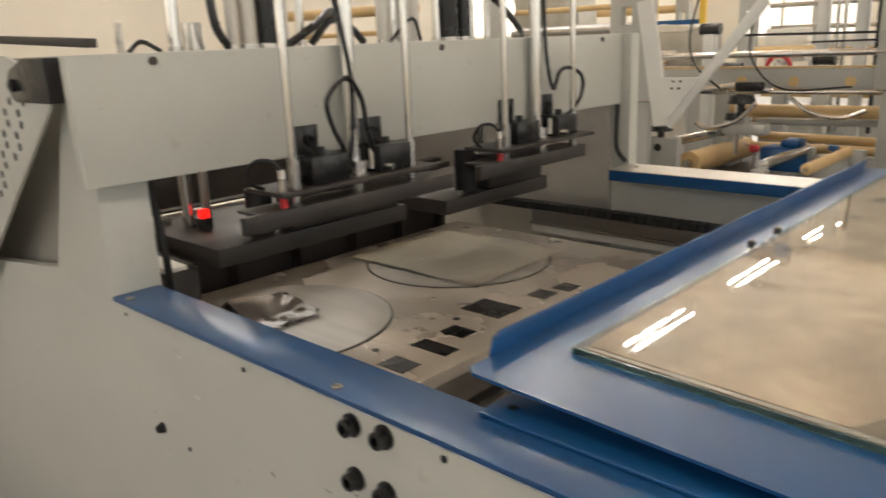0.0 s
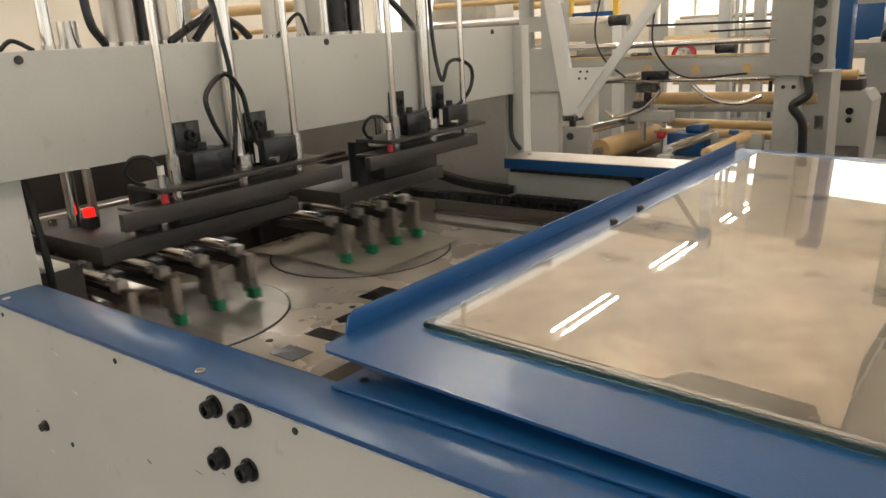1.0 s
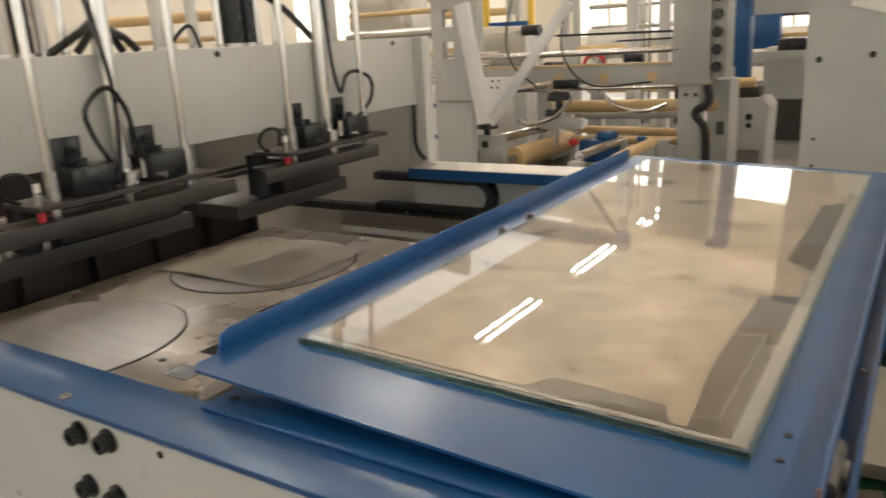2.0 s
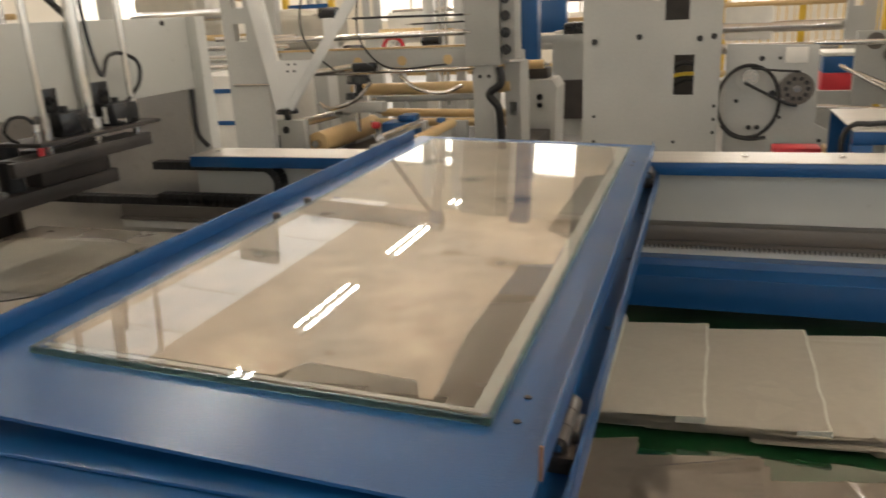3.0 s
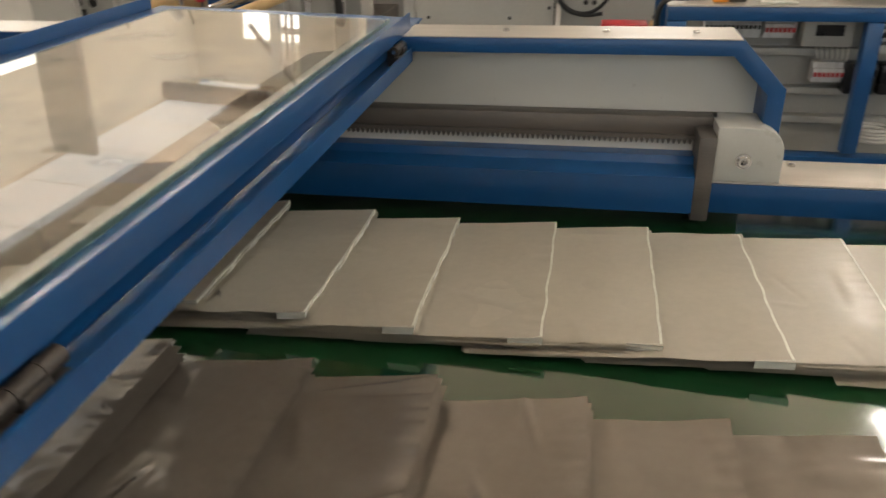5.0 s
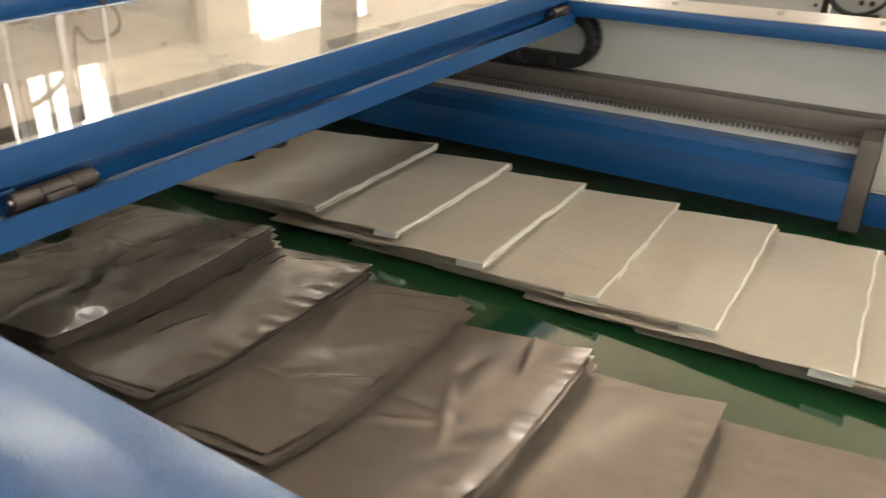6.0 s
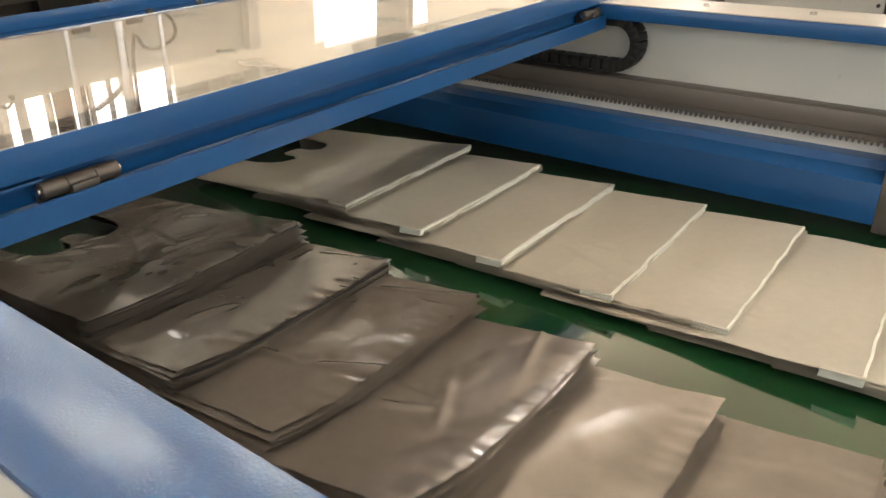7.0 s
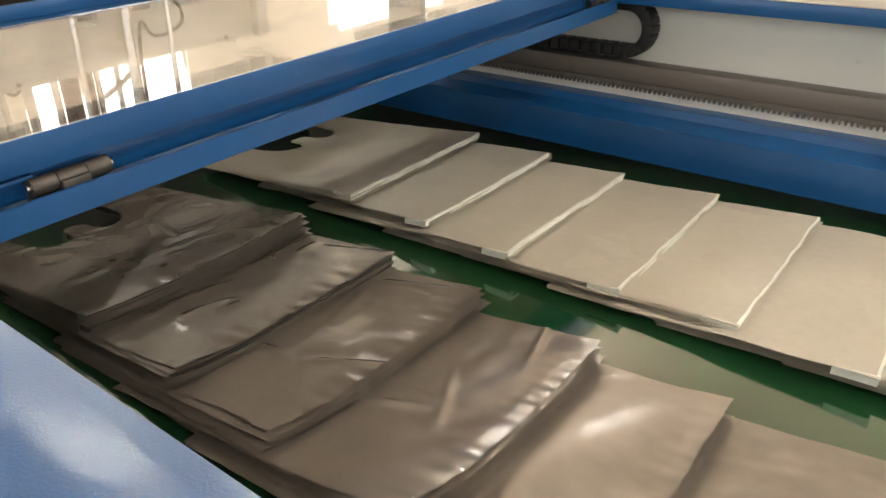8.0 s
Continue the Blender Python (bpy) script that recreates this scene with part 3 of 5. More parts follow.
guard = thing("perforated_guard", "grey painted guard panel punched with small holes", "guard panel")
bm = B(); slab(bm, [(-2.6, 0.79), (-1.5, 0.79), (-1.196, 1.009), (-0.71, 1.352), (-0.72, 1.40), (-0.90, 1.445), (-2.6, 1.445)], "y", -0.030, -0.022, 0.001)
part("panel", bm, GREY, guard)
bm = B(); rod(bm, (0, -0.0308, 0), (0, -0.0298, 0), 0.0085, seg=12)
hole_mesh = finish("hole", bm, BLACK)
for r in range(14):
    z = 1.359 - r * 0.0223
    edge = -0.71 + (z - 1.352) / 0.706
    for k in range(6):
        x = -0.901 - 0.0365 * (r % 2) - 0.073 * (r // 2) * 0.42 - 0.073 * k + 0.06
        if x < edge - 0.06 and k < 2 + r // 2:
            ob = new("hole", hole_mesh)
            ob.parent, ob.location = guard, (x, 0, z)
bm = B(); box(bm, -1.7, -0.66, 0.03, 0.05, 1.452, 1.468, 0.002, pose(-0.66, 0, 1.45) @ pose(0, 0, 0, 0, 2.5, 0) @ pose(0.66, 0, -1.45))
part("edge_bar", bm, DARK, guard, "dark flat bar above the guard")


def press_tool(y0, long_bar, red):
    """A dark press plate with yoke, guide rods, cylinder and valve blocks; y0 is its near edge."""
    h = thing("press_tool", "blackened steel press plate hanging on chromed rods", "press", "presses", at=(0, y0, 0))

    def on_yoke(*args):
        ob = part(*args)
        ob.location = (0, 0, -0.003)
        return ob
    w = 0.545 if red else 0.47
    drop = 0.0 if red else 0.02
    bm = B(); box(bm, -1.02, -0.632, 0.005, w, 1.002 - drop, 1.042 - drop, 0.003)
    part("press_plate", bm, DARK, h)
    bm = B(); box(bm, -0.515, -0.495, -0.008, long_bar - 0.057, 1.093, 1.128, 0.002)
    part("front_bar", bm, DARK, h)
    bm = B(); box(bm, -0.635, -0.50, 0.086, 0.53, 1.152, 1.162, 0.0015)
    on_yoke("yoke_plate", bm, DARK, h)
    bm = B(); box(bm, -0.585, -0.5155, 0.03, long_bar - 0.06, 1.121, 1.127, 0.0015)
    part("top_leg", bm, DARK, h)
    bm = B(); box(bm, -0.70, -0.64, 0.20, w - 0.02, 1.0425 - drop, 1.1205, 0.003)
    part("carrier_block", bm, DARK, h)
    for y in (0.137, 0.469 if red else 0.456):
        bm = B()
        rod(bm, (-0.53, y, 1.162), (-0.53, y, 2.1), 0.0088, seg=16)
        on_yoke("guide_rod", bm, ROD, h, "thin chromed guide rod")
        bm = B()
        rod(bm, (-0.53, y, 1.162), (-0.53, y, 1.222), 0.0145, seg=18)
        on_yoke("collar", bm, STEEL, h)
        bm = B()
        rod(bm, (-0.53, y, 1.1265), (-0.53, y, 1.155), 0.0105, seg=14)
        on_yoke("stud", bm, ROD, h)
    bm = B(); rod(bm, (-0.575, 0.335, 1.19), (-0.575, 0.335, 2.1), 0.0175, seg=20)
    on_yoke("cylinder_rod", bm, ROD, h, "thick chromed cylinder rod")
    bm = B(); rod(bm, (-0.562, 0.335, 1.162), (-0.562, 0.335, 1.192), 0.024, seg=20)
    on_yoke("rod_clamp", bm, STEEL, h)
    for y, z0, z1, r in ((0.304, 1.163, 1.170, 0.014), (0.304, 1.128, 1.146, 0.010), (0.304, 1.146, 1.152, 0.013)):
        bm = B(); rod(bm, (-0.53, y, z0), (-0.53, y, z1), r, seg=6)
        on_yoke("nut", bm, STEEL, h)
    bm = B(); rod(bm, (-0.54, 0.372, 1.178), (-0.50, 0.385, 1.176), 0.008, seg=14)
    on_yoke("fitting", bm, STEEL, h)
    bm = B(); rod(bm, (-0.545, 0.368, 1.17), (-0.545, 0.368, 1.215), 0.009, seg=14)
    on_yoke("fitting", bm, WHITE_STRIP, h, "white push-in air fitting")
    for y, yp in ((0.175, 0.187), (0.362, 0.373)):
        bm = B(); box(bm, -0.594, -0.586, yp, yp + 0.062, 1.20, 1.280, 0.002)
        on_yoke("angle_plate", bm, BLACK_GLOSS, h)
        bm = B(); box(bm, -0.585, -0.515, y, y + 0.098, 1.1625, 1.222, 0.004)
        on_yoke("valve_block", bm, BLACK_GLOSS, h)
        bm = B(); rod(bm, (-0.55, y + 0.05, 1.221), (-0.55, y + 0.05, 1.236), 0.010, seg=6)
        on_yoke("bolt", bm, BLACK, h)
        bm = B(); socket_bolt(bm, (-0.586, yp + 0.034, 1.250), (1, 0, 0), 0.011, 0.010)
        on_yoke("bolt", bm, BLACK_GLOSS, h)
    bm = B()
    tube(bm, [(-0.55, 0.30, 1.17), (-0.53, 0.275, 1.22), (-0.53, 0.245, 1.28), (-0.53, 0.238, 1.335), (-0.53, 0.292, 1.374), (-0.53, 0.33, 1.33), (-0.535, 0.345, 1.27), (-0.54, 0.366, 1.21)] if red else
         [(-0.56, 0.352, 1.60), (-0.55, 0.352, 1.40), (-0.53, 0.357, 1.30), (-0.53, 0.39, 1.345), (-0.53, 0.442, 1.353), (-0.53, 0.505, 1.325), (-0.53, 0.50, 1.27), (-0.53, 0.44, 1.225), (-0.54, 0.39, 1.205)], 0.0058)
    on_yoke("air_hose", bm, BLACK_GLOSS, h, "looped black air hose")
    if red:
        bm = B()
        tube(bm, [(-0.55, 0.30, 1.17), (-0.55, 0.315, 1.25), (-0.55, 0.322, 1.36), (-0.56, 0.315, 1.46), (-0.60, 0.31, 1.62)], 0.0055)
        on_yoke("air_hose", bm, BLACK_GLOSS, h, "black air hose rising along the rod")
    bm = B()
    rod(bm, (-0.52, 0.100, 1.162), (-0.52, 0.100, 1.190), 0.0085, seg=14)
    on_yoke("sensor", bm, STEEL, h)
    bm = B(); rod(bm, (-0.52, 0.100, 1.190), (-0.52, 0.100, 1.207), 0.007, seg=14)
    on_yoke("sensor_tip", bm, WHITE_STRIP, h)
    bm = B()
    tube(bm, [(-0.52, 0.100, 1.205), (-0.53, 0.082, 1.226), (-0.545, 0.055, 1.226), (-0.56, 0.045, 1.20), (-0.575, 0.07, 1.175), (-0.58, 0.095, 1.163)], 0.0042)
    on_yoke("sensor_cable", bm, BLACK, h)
    bm = B(); rod(bm, (-0.52, 0.100, 1.128), (-0.52, 0.100, 1.150), 0.008, seg=14)
    on_yoke("marker_cap", bm, RED, h, "small red cap")
    bm = B(); rod(bm, (-0.69, 0.15, 1.042 - drop), (-0.69, 0.15, 1.142), 0.030, seg=24)
    part("motor_pot", bm, BLACK, h)
    for y in (0.08, 0.45):
        bm = B(); rod(bm, (-0.88, y, 1.042), (-0.88, y, 1.42), 0.014, seg=16)
        part("rear_rod", bm, STEEL, h)
    for x, y in ((-0.66, 0.09), (-0.95, 0.06), (-0.66, 0.44)):
        bm = B(); rod(bm, (x, y, 1.042 - drop), (x, y, 1.056 - drop), 0.011, seg=6)
        part("bolt", bm, STEEL, h)
    if red:
        bm = B(); box(bm, -0.842, -0.824, 0.082, 0.104, 1.068, 1.089, 0.003)
        part("indicator_lamp", bm, LED_RED, h, "glowing red indicator lamp")
        bm = B(); box(bm, -0.848, -0.820, 0.078, 0.108, 1.0425, 1.0675, 0.002)
        part("lamp_base", bm, DARK, h)
        bm = B(); box(bm, -0.90, -0.88, 0.125, 0.14, 1.042, 1.17, 0.002)
        part("sensor_stand", bm, BRUSHED, h)
        bm = B(); box(bm, -1.045, -1.022, 0.0, 0.50, 1.01, 1.05, 0.002)
        part("edge_strip", bm, WHITE_STRIP, h)
    return h


press_tool(0.215, 0.637, True)
press_tool(0.905, 0.532, False)

# upper cylinders and air lines behind the beam
def actuator(x, y, r, z0, z1, mat, label):
    a = thing("actuator", label, "actuator", "press actuators", at=(x, y, 0))
    bm = B(); rod(bm, (0, 0, z0), (0, 0, z1), r, seg=20)
    part("barrel", bm, mat, a)
    bm = B(); rod(bm, (0, 0, z0 - 0.003), (0, 0, z0 + 0.012), r * 1.15, seg=20)
    part("flange", bm, STEEL, a)
    return a


COL, CYL, CHR = "bare metal column above the beam", "black air cylinder above the beam", "chromed guide column above the beam"
for y, r, m, lab in ((0.273, 0.013, ROD, CHR), (0.415, 0.014, BRUSHED, COL), (0.455, 0.020, BRUSHED, COL), (0.505, 0.022, BLACK_GLOSS, CYL), (0.550, 0.014, BRUSHED, COL), (0.600, 0.010, ROD, CHR), (0.868, 0.016, BRUSHED, COL), (0.905, 0.012, ROD, CHR), (0.985, 0.016, BRUSHED, COL), (1.075, 0.012, ROD, CHR), (1.125, 0.030, BLACK_GLOSS, CYL), (1.19, 0.020, BLACK_GLOSS, CYL), (1.225, 0.010, ROD, CHR), (1.30, 0.010, ROD, CHR)):
    actuator(-0.80, y, r, 1.438, 2.3, m, lab)
a = actuator(-0.86, 0.35, 0.022, 1.438, 1.50, STEEL, "short steel spring plunger on the top plate")
for pts in ([(-0.80, 0.40, 1.445), (-0.78, 0.36, 1.50), (-0.80, 0.37, 1.62), (-0.82, 0.42, 1.75)], [(-0.80, 0.63, 1.445), (-0.78, 0.68, 1.50), (-0.80, 0.76, 1.48), (-0.80, 0.80, 1.445)], [(-0.80, 1.24, 1.60), (-0.75, 1.30, 1.54), (-0.74, 1.38, 1.47), (-0.80, 1.48, 1.442)], [(-0.78, 0.55, 1.445), (-0.76, 0.62, 1.49), (-0.80, 0.70, 1.52), (-0.82, 0.77, 1.445)], [(-0.80, 0.17, 1.442), (-0.80, 0.20, 1.462), (-0.80, 0.24, 1.442)], [(-0.76, 0.86, 1.445), (-0.74, 0.92, 1.50), (-0.76, 0.97, 1.445)]):
    bm = B(); tube(bm, pts, 0.010 if len(pts) == 4 else 0.005)
    solid("air_hose", bm, BLACK_GLOSS, "black air hose above the press beam", "hose", "press hoses")
bm = B(); rod(bm, (-0.80, 0.155, 1.438), (-0.80, 0.155, 1.50), 0.007, seg=10)
solid("vertical_pin", bm, STEEL, "short steel pin on the press top plate", "pin")
# links under the press
under = thing("bed_ladder", "white and grey slotted frame beside the bed", "machine frame")
for y in (0.12, 0.285, 0.402, 0.632, 0.87, 1.107, 1.337, 1.55):
    bm = B(); box(bm, -1.29, -1.25, y - 0.008, y + 0.008, 0.70, 0.967, 0.002)
    part("upright", bm, DARK, under)
bm = B(); box(bm, -1.29, -1.25, 0.10, 1.60, 0.968, 0.990, 0.002)
part("top_bar", bm, DARK, under)
for y, m in ((0.30, BLUE), (0.52, WHITE_STRIP), (0.75, WHITE_STRIP), (0.95, BLUE), (1.2, WHITE_STRIP)):
    bm = B(); box(bm, -1.86, -1.80, y - 0.05, y + 0.05, 0.70, 0.84, 0.004)
    part("valve_block", bm, m, under)
bm = B(); box(bm, -1.92, -1.79, 0.10, 1.60, 0.66, 0.70, 0.002)
part("shelf", bm, DARK, under)
for xa, xb, z in ((-1.10, -0.86, 1.040), (-1.10, -0.69, 1.002), (-1.10, -0.80, 0.962)):
    bm = B(); box(bm, xa, xb, 0.130, 0.178, z, z + 0.010, 0.002)
    part("white_bar", bm, WHITE_STRIP, under, "white flat bar")
    bm = B(); box(bm, xa, xb - 0.01, 0.182, 0.200, z - 0.014, z + 0.006, 0.002)
    part("dark_rail", bm, DARK, under)
bm = B(); box(bm, -0.715, -0.695, 0.125, 0.205, 0.70, 1.001, 0.002)
part("end_upright", bm, DARK, under)
bm = B(); box(bm, -1.34, -1.30, 0.102, 1.60, 0.66, 1.0)
part("rear_panel", bm, DARK, under, "dark panel closing the frame")
bm = B(); tube(bm, [(-0.70, 0.125, 1.20), (-0.68, 0.13, 1.05), (-0.70, 0.14, 0.92), (-0.68, 0.13, 0.85)], 0.008)
solid("cable", bm, BLACK, "black cable hanging by the near post", "cable")
bm = B(); tube(bm, [(-0.60, 1.735, 1.21), (-0.60, 1.73, 1.12), (-0.595, 1.73, 1.06), (-0.565, 1.735, 1.02)], 0.008)
solid("cable", bm, BLACK, "black cable hanging by the far post", "cable")

# ---- film bags ----
def film_sheet(bm, rnd, x0, x1, y0, y1, zf, amp, notch=None, nx=34, ny=30, ragged=0.006, creases=7, calm=0.0, sag=0.0):
    """A limp film sheet laid along zf(u, v); notch cuts a handle opening at the x0 end."""
    seed = Vector((rnd.random() * 50, rnd.random() * 50, rnd.random() * 50))
    grid = {}
    e0, e1 = rnd.uniform(-ragged, ragged), rnd.uniform(-ragged, ragged)
    s0, s1 = rnd.uniform(-ragged, ragged), rnd.uniform(-ragged, ragged)
    folds = []
    for _ in range(creases):
        a = rnd.choice((rnd.uniform(-0.5, 0.5), rnd.uniform(1.1, 2.0)))
        folds.append((rnd.uniform(0.05, 1), rnd.uniform(0, 1), math.cos(a), math.sin(a), rnd.uniform(0.06, 0.24), rnd.uniform(0.008, 0.022), rnd.uniform(-0.4, 0.55)))
    curl = rnd.uniform(0.3, 1.0)
    for i in range(nx + 1):
        for j in range(ny + 1):
            u, v = i / nx, j / ny
            x = x0 + (x1 - x0) * u + (e0 * (1 - v) + e1 * v)
            y = y0 + (y1 - y0) * v + (s0 * (1 - u) + s1 * u)
            w = noise.noise(Vector((x * 4.2, y * 4.2, 0)) + seed) * 0.75 + noise.noise(Vector((x * 11, y * 11, 7)) + seed) * 0.16
            for cu, cv, dx, dy, ln, wd, ht in folds:
                p, q = (u - cu) * dx + (v - cv) * dy, -(u - cu) * dy + (v - cv) * dx
                if abs(p) < ln and abs(q) < 4 * wd:
                    w += ht * math.exp(-(q / wd) ** 2) * math.cos(p / ln * math.pi / 2)
            fall = max(0, (0.34 - v) / 0.34) ** 2
            x -= sag * 3.2 * fall * u ** 3
            hem = max(0, (u - 0.90) / 0.10)
            w += hem * 0.36 * noise.noise(Vector((u * 3, v * 24, 2)) + seed) + curl * 0.8 * hem * max(0, v - 0.75) * 4 * 0.5
            x += (noise.noise(Vector((0, y * 16, i)) + seed) * ragged * 0.5) if i in (0, nx) else 0
            y += (noise.noise(Vector((x * 13, 0, j)) + seed) * ragged * 0.7) if j in (0, ny) else 0
            show = min(1, max(0, (u - calm) / 0.08)) if calm else 1
            grid[i, j] = bm.verts.new((x, y, zf(u, v) + amp * w * show - 0.004 * (1 - show) - sag * fall * u))
    for i in range(nx):
        for j in range(ny):
            if notch:
                u, v = (i + 0.5) / nx, (j + 0.5) / ny
                un, va, vb = notch
                mid, half = (va + vb) / 2, (vb - va) / 2
                r = abs(v - mid) / half
                tongue = (v - mid) ** 2 + ((u - un + 0.11) * 1.25) ** 2 < 0.052 ** 2 or (abs(v - mid) < 0.052 + 0.5 * max(0, u - un + 0.06) and u > un - 0.11)
                if r < 1 and u < un * (1 - r ** 4) ** 0.25 and not tongue:
                    continue
            bm.faces.new((grid[i, j], grid[i + 1, j], grid[i + 1, j + 1], grid[i, j + 1]))
    loose = [v for v in bm.verts if not v.link_faces]
    bmesh.ops.delete(bm, geom=loose, context="VERTS")


def bag_stack(name, label, category, group, rnd, xr, length, y0, y1, sheets, gap, z_lo, z_hi, mat, edge_mat, amp, notch, calm, slip):
    """A pile of limp bags; slip is how far single bags stick out at the open end."""
    s = thing(name, label, category, group)
    tilt = rnd.uniform(-0.004, 0.004)
    first = calm == 0
    edge = None
    for k in range(sheets):
        bm = B()
        below = sheets - 1 - k
        bow = rnd.uniform(-0.4, 0.4) * gap if below else 0
        def zf(u, v):
            return z_lo + (z_hi - z_lo) * u - below * gap * (0.25 + 0.75 * u) + tilt * (v - 0.5) + bow * math.sin(v * 5.1 + k) * u
        top = below == 0
        shift = rnd.uniform(-0.6, 1.0) * slip - below * 0.0004 if below else 0.0
        ny = (110 if first else 90) if top else 72 if first else 34
        nx = (150 if first else 116) if top else 84 if first else 20
        film_sheet(bm, rnd, xr - length + shift, xr + shift, y0 + rnd.uniform(-1, 1) * slip, y1 + rnd.uniform(-1, 1) * slip, zf, amp if top else gap * 0.35, notch if first else None, nx, ny, creases=(5 if first else 13) if top else 0, calm=calm, sag=0.012 if slip > 0.0035 else 0.0)
        if top:
            edge = sorted([v.co.copy() for v in bm.verts if len(v.link_faces) <= 2 and v.co.x > xr - 0.06 and any(abs(e.other_vert(v).co.x - v.co.x) < 0.004 for e in v.link_edges)], key=lambda c: c.y)
        part("bag", bm, mat, s, sharp=80)
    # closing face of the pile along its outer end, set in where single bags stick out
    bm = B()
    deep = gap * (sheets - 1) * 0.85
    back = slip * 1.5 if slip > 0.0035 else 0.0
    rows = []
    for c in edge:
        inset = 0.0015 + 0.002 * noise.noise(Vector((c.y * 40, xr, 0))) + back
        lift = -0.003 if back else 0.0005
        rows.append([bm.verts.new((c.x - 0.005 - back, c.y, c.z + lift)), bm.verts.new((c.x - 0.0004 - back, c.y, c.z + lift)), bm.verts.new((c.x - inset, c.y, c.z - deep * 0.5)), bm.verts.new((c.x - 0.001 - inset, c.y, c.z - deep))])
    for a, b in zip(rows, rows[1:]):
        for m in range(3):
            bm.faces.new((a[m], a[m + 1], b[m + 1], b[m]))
    # on grey piles this face carries painted gap shade, on pale ones a light edge
    part("sealed_end", bm, edge_mat, s, "film end of the pile, gap shade painted in where grey", sharp=60)
    return s


rnd = random.Random(5)
for k, xr in enumerate((0.637, 0.848, 1.046, 1.264, 1.464, 1.661, 1.865, 2.07, 2.27)):
    z = (0.657, 0.650, 0.645, 0.643, 0.642)[min(k, 4)]
    bag_stack("pale_bag_stack", "stack of pale translucent film carrier bags lying shingled on the belt", "bag stack", "pale bag row", rnd, xr, 0.53, 0.960 + 0.008 * math.sin(k * 2.1), 1.434 + 0.005 * math.sin(k * 1.7), 7, 0.0026, 0.609, z, PALE_FILM, PALE_EDGE, 0.0040, (0.27, 0.32, 0.80), 0.0 if k == 0 else 0.52, 0.003)
for k, xr in enumerate((0.706, 0.927, 1.130, 1.341, 1.530, 1.724, 1.935, 2.135)):
    z = (0.700, 0.694, 0.692, 0.690, 0.676, 0.668, 0.664, 0.660)[k]
    bag_stack("grey_bag_stack", "stack of glossy grey film carrier bags lying shingled on the belt", "bag stack", "grey bag row", rnd, xr, 0.58, 0.350 - 0.006 * k + 0.004 * math.sin(k * 1.3), (0.782, 0.774, 0.760, 0.742, 0.738, 0.734, 0.73, 0.73)[k], 9, 0.0054 - 0.0003 * k, 0.625 if k == 0 else 0.612, z, DARK_FILM, DARK_GAP_SHADE, 0.0045 if k == 0 else 0.0085, (0.345, 0.22, 0.70), 0.0 if k == 0 else 0.55, 0.006)

# film on the discs
bm = B()
film_sheet(bm, random.Random(3), -1.05, -0.80, 0.42, 0.60, lambda u, v: 0.758 + 0.05 * max(0, 1 - abs(u - 0.35) * 3) * (1 - v * 0.6), 0.03, None, 26, 22)
scrap = solid("film_scrap", bm, DARK_FILM, "crumpled grey film bag lying on the turning disc", "film bag")
bm = B()
film_sheet(bm, random.Random(4), -1.16, -0.62, 1.00, 1.44, lambda u, v: 0.7605, 0.007, None, 60, 52, creases=9)
pale_on_disc = solid("pale_film_bag", bm, PALE_FILM, "pale film bag spread on the far disc", "film bag")

# ---- gripper carriage: feet stand at x = 0 of the carriage ----
carriage = thing("gripper_carriage", "row of steel gripper arms with green feet on a carriage", "gripper carriage")
bm = B(); box(bm, -0.345, -0.299, 0.12, 1.64, 0.868, 0.902, 0.003)
part("cross_beam", bm, DARK, carriage)
for c in (0.46, 1.165):
    for k in range(4):
        y = c + (k - 1) * 0.115
        bm = B()
        box(bm, -0.07, -0.005, y - 0.011, y + 0.011, 0.80, 0.885, 0.002)
        box(bm, -0.05, 0.0, y - 0.008, y + 0.008, 0.775, 0.82, 0.002)
        arm = part("gripper_arm", bm, ARM, carriage)
        bm = B(); box(bm, -0.03, 0.008, y - 0.013, y + 0.013, 0.762, 0.792, 0.004)
        part("green_foot", bm, GREEN_FOOT, arm, "green plastic gripper foot")
        bm = B(); box(bm, -0.30, -0.06, y - 0.016, y + 0.016, 0.850, 0.875, 0.003)
        part("arm_bar", bm, DARK, arm)
        bm = B(); rod(bm, (-0.26, y, 0.895), (-0.11, y, 0.895), 0.016, seg=14)
        part("air_cylinder", bm, STEEL, arm)
        bm = B(); rod(bm, (-0.11, y, 0.895), (-0.05, y, 0.89), 0.006, seg=14)
        part("piston_rod", bm, ROD, arm)
        bm = B(); box(bm, -0.08, -0.045, y - 0.014, y + 0.014, 0.875, 0.905, 0.003)
        part("fork", bm, BRUSHED, arm)
        bm = B(); rod(bm, (-0.22, y + 0.012, 0.90), (-0.22, y + 0.012, 0.93), 0.007, seg=14)
        part("fitting", bm, BRUSHED, arm)
        bm = B(); rod(bm, (-0.045, y - 0.024, 0.862), (-0.045, y + 0.024, 0.862), 0.013, seg=16)
        part("pivot_pin", bm, DARK, arm)
        bm = B(); box(bm, -0.175, -0.115, y + 0.020, y + 0.048, 0.862, 0.906, 0.004)
        part("valve", bm, BLACK_GLOSS, arm)
        bm = B(); rod(bm, (-0.285, y + 0.036, 0.880), (-0.18, y + 0.036, 0.880), 0.012, seg=14)
        part("shock_absorber", bm, DARK, arm)
        bm = B(); tube(bm, [(-0.22, y + 0.012, 0.925), (-0.25, y + 0.016, 0.94), (-0.31, y + 0.02, 0.925)], 0.004, n=4)
        part("air_tube", bm, BLACK_GLOSS, arm)
bm = B(); box(bm, -0.40, -0.26, 1.60, 1.66, 0.80, 0.93, 0.004)
part("slide_block", bm, DARK, carriage)
bm = B()
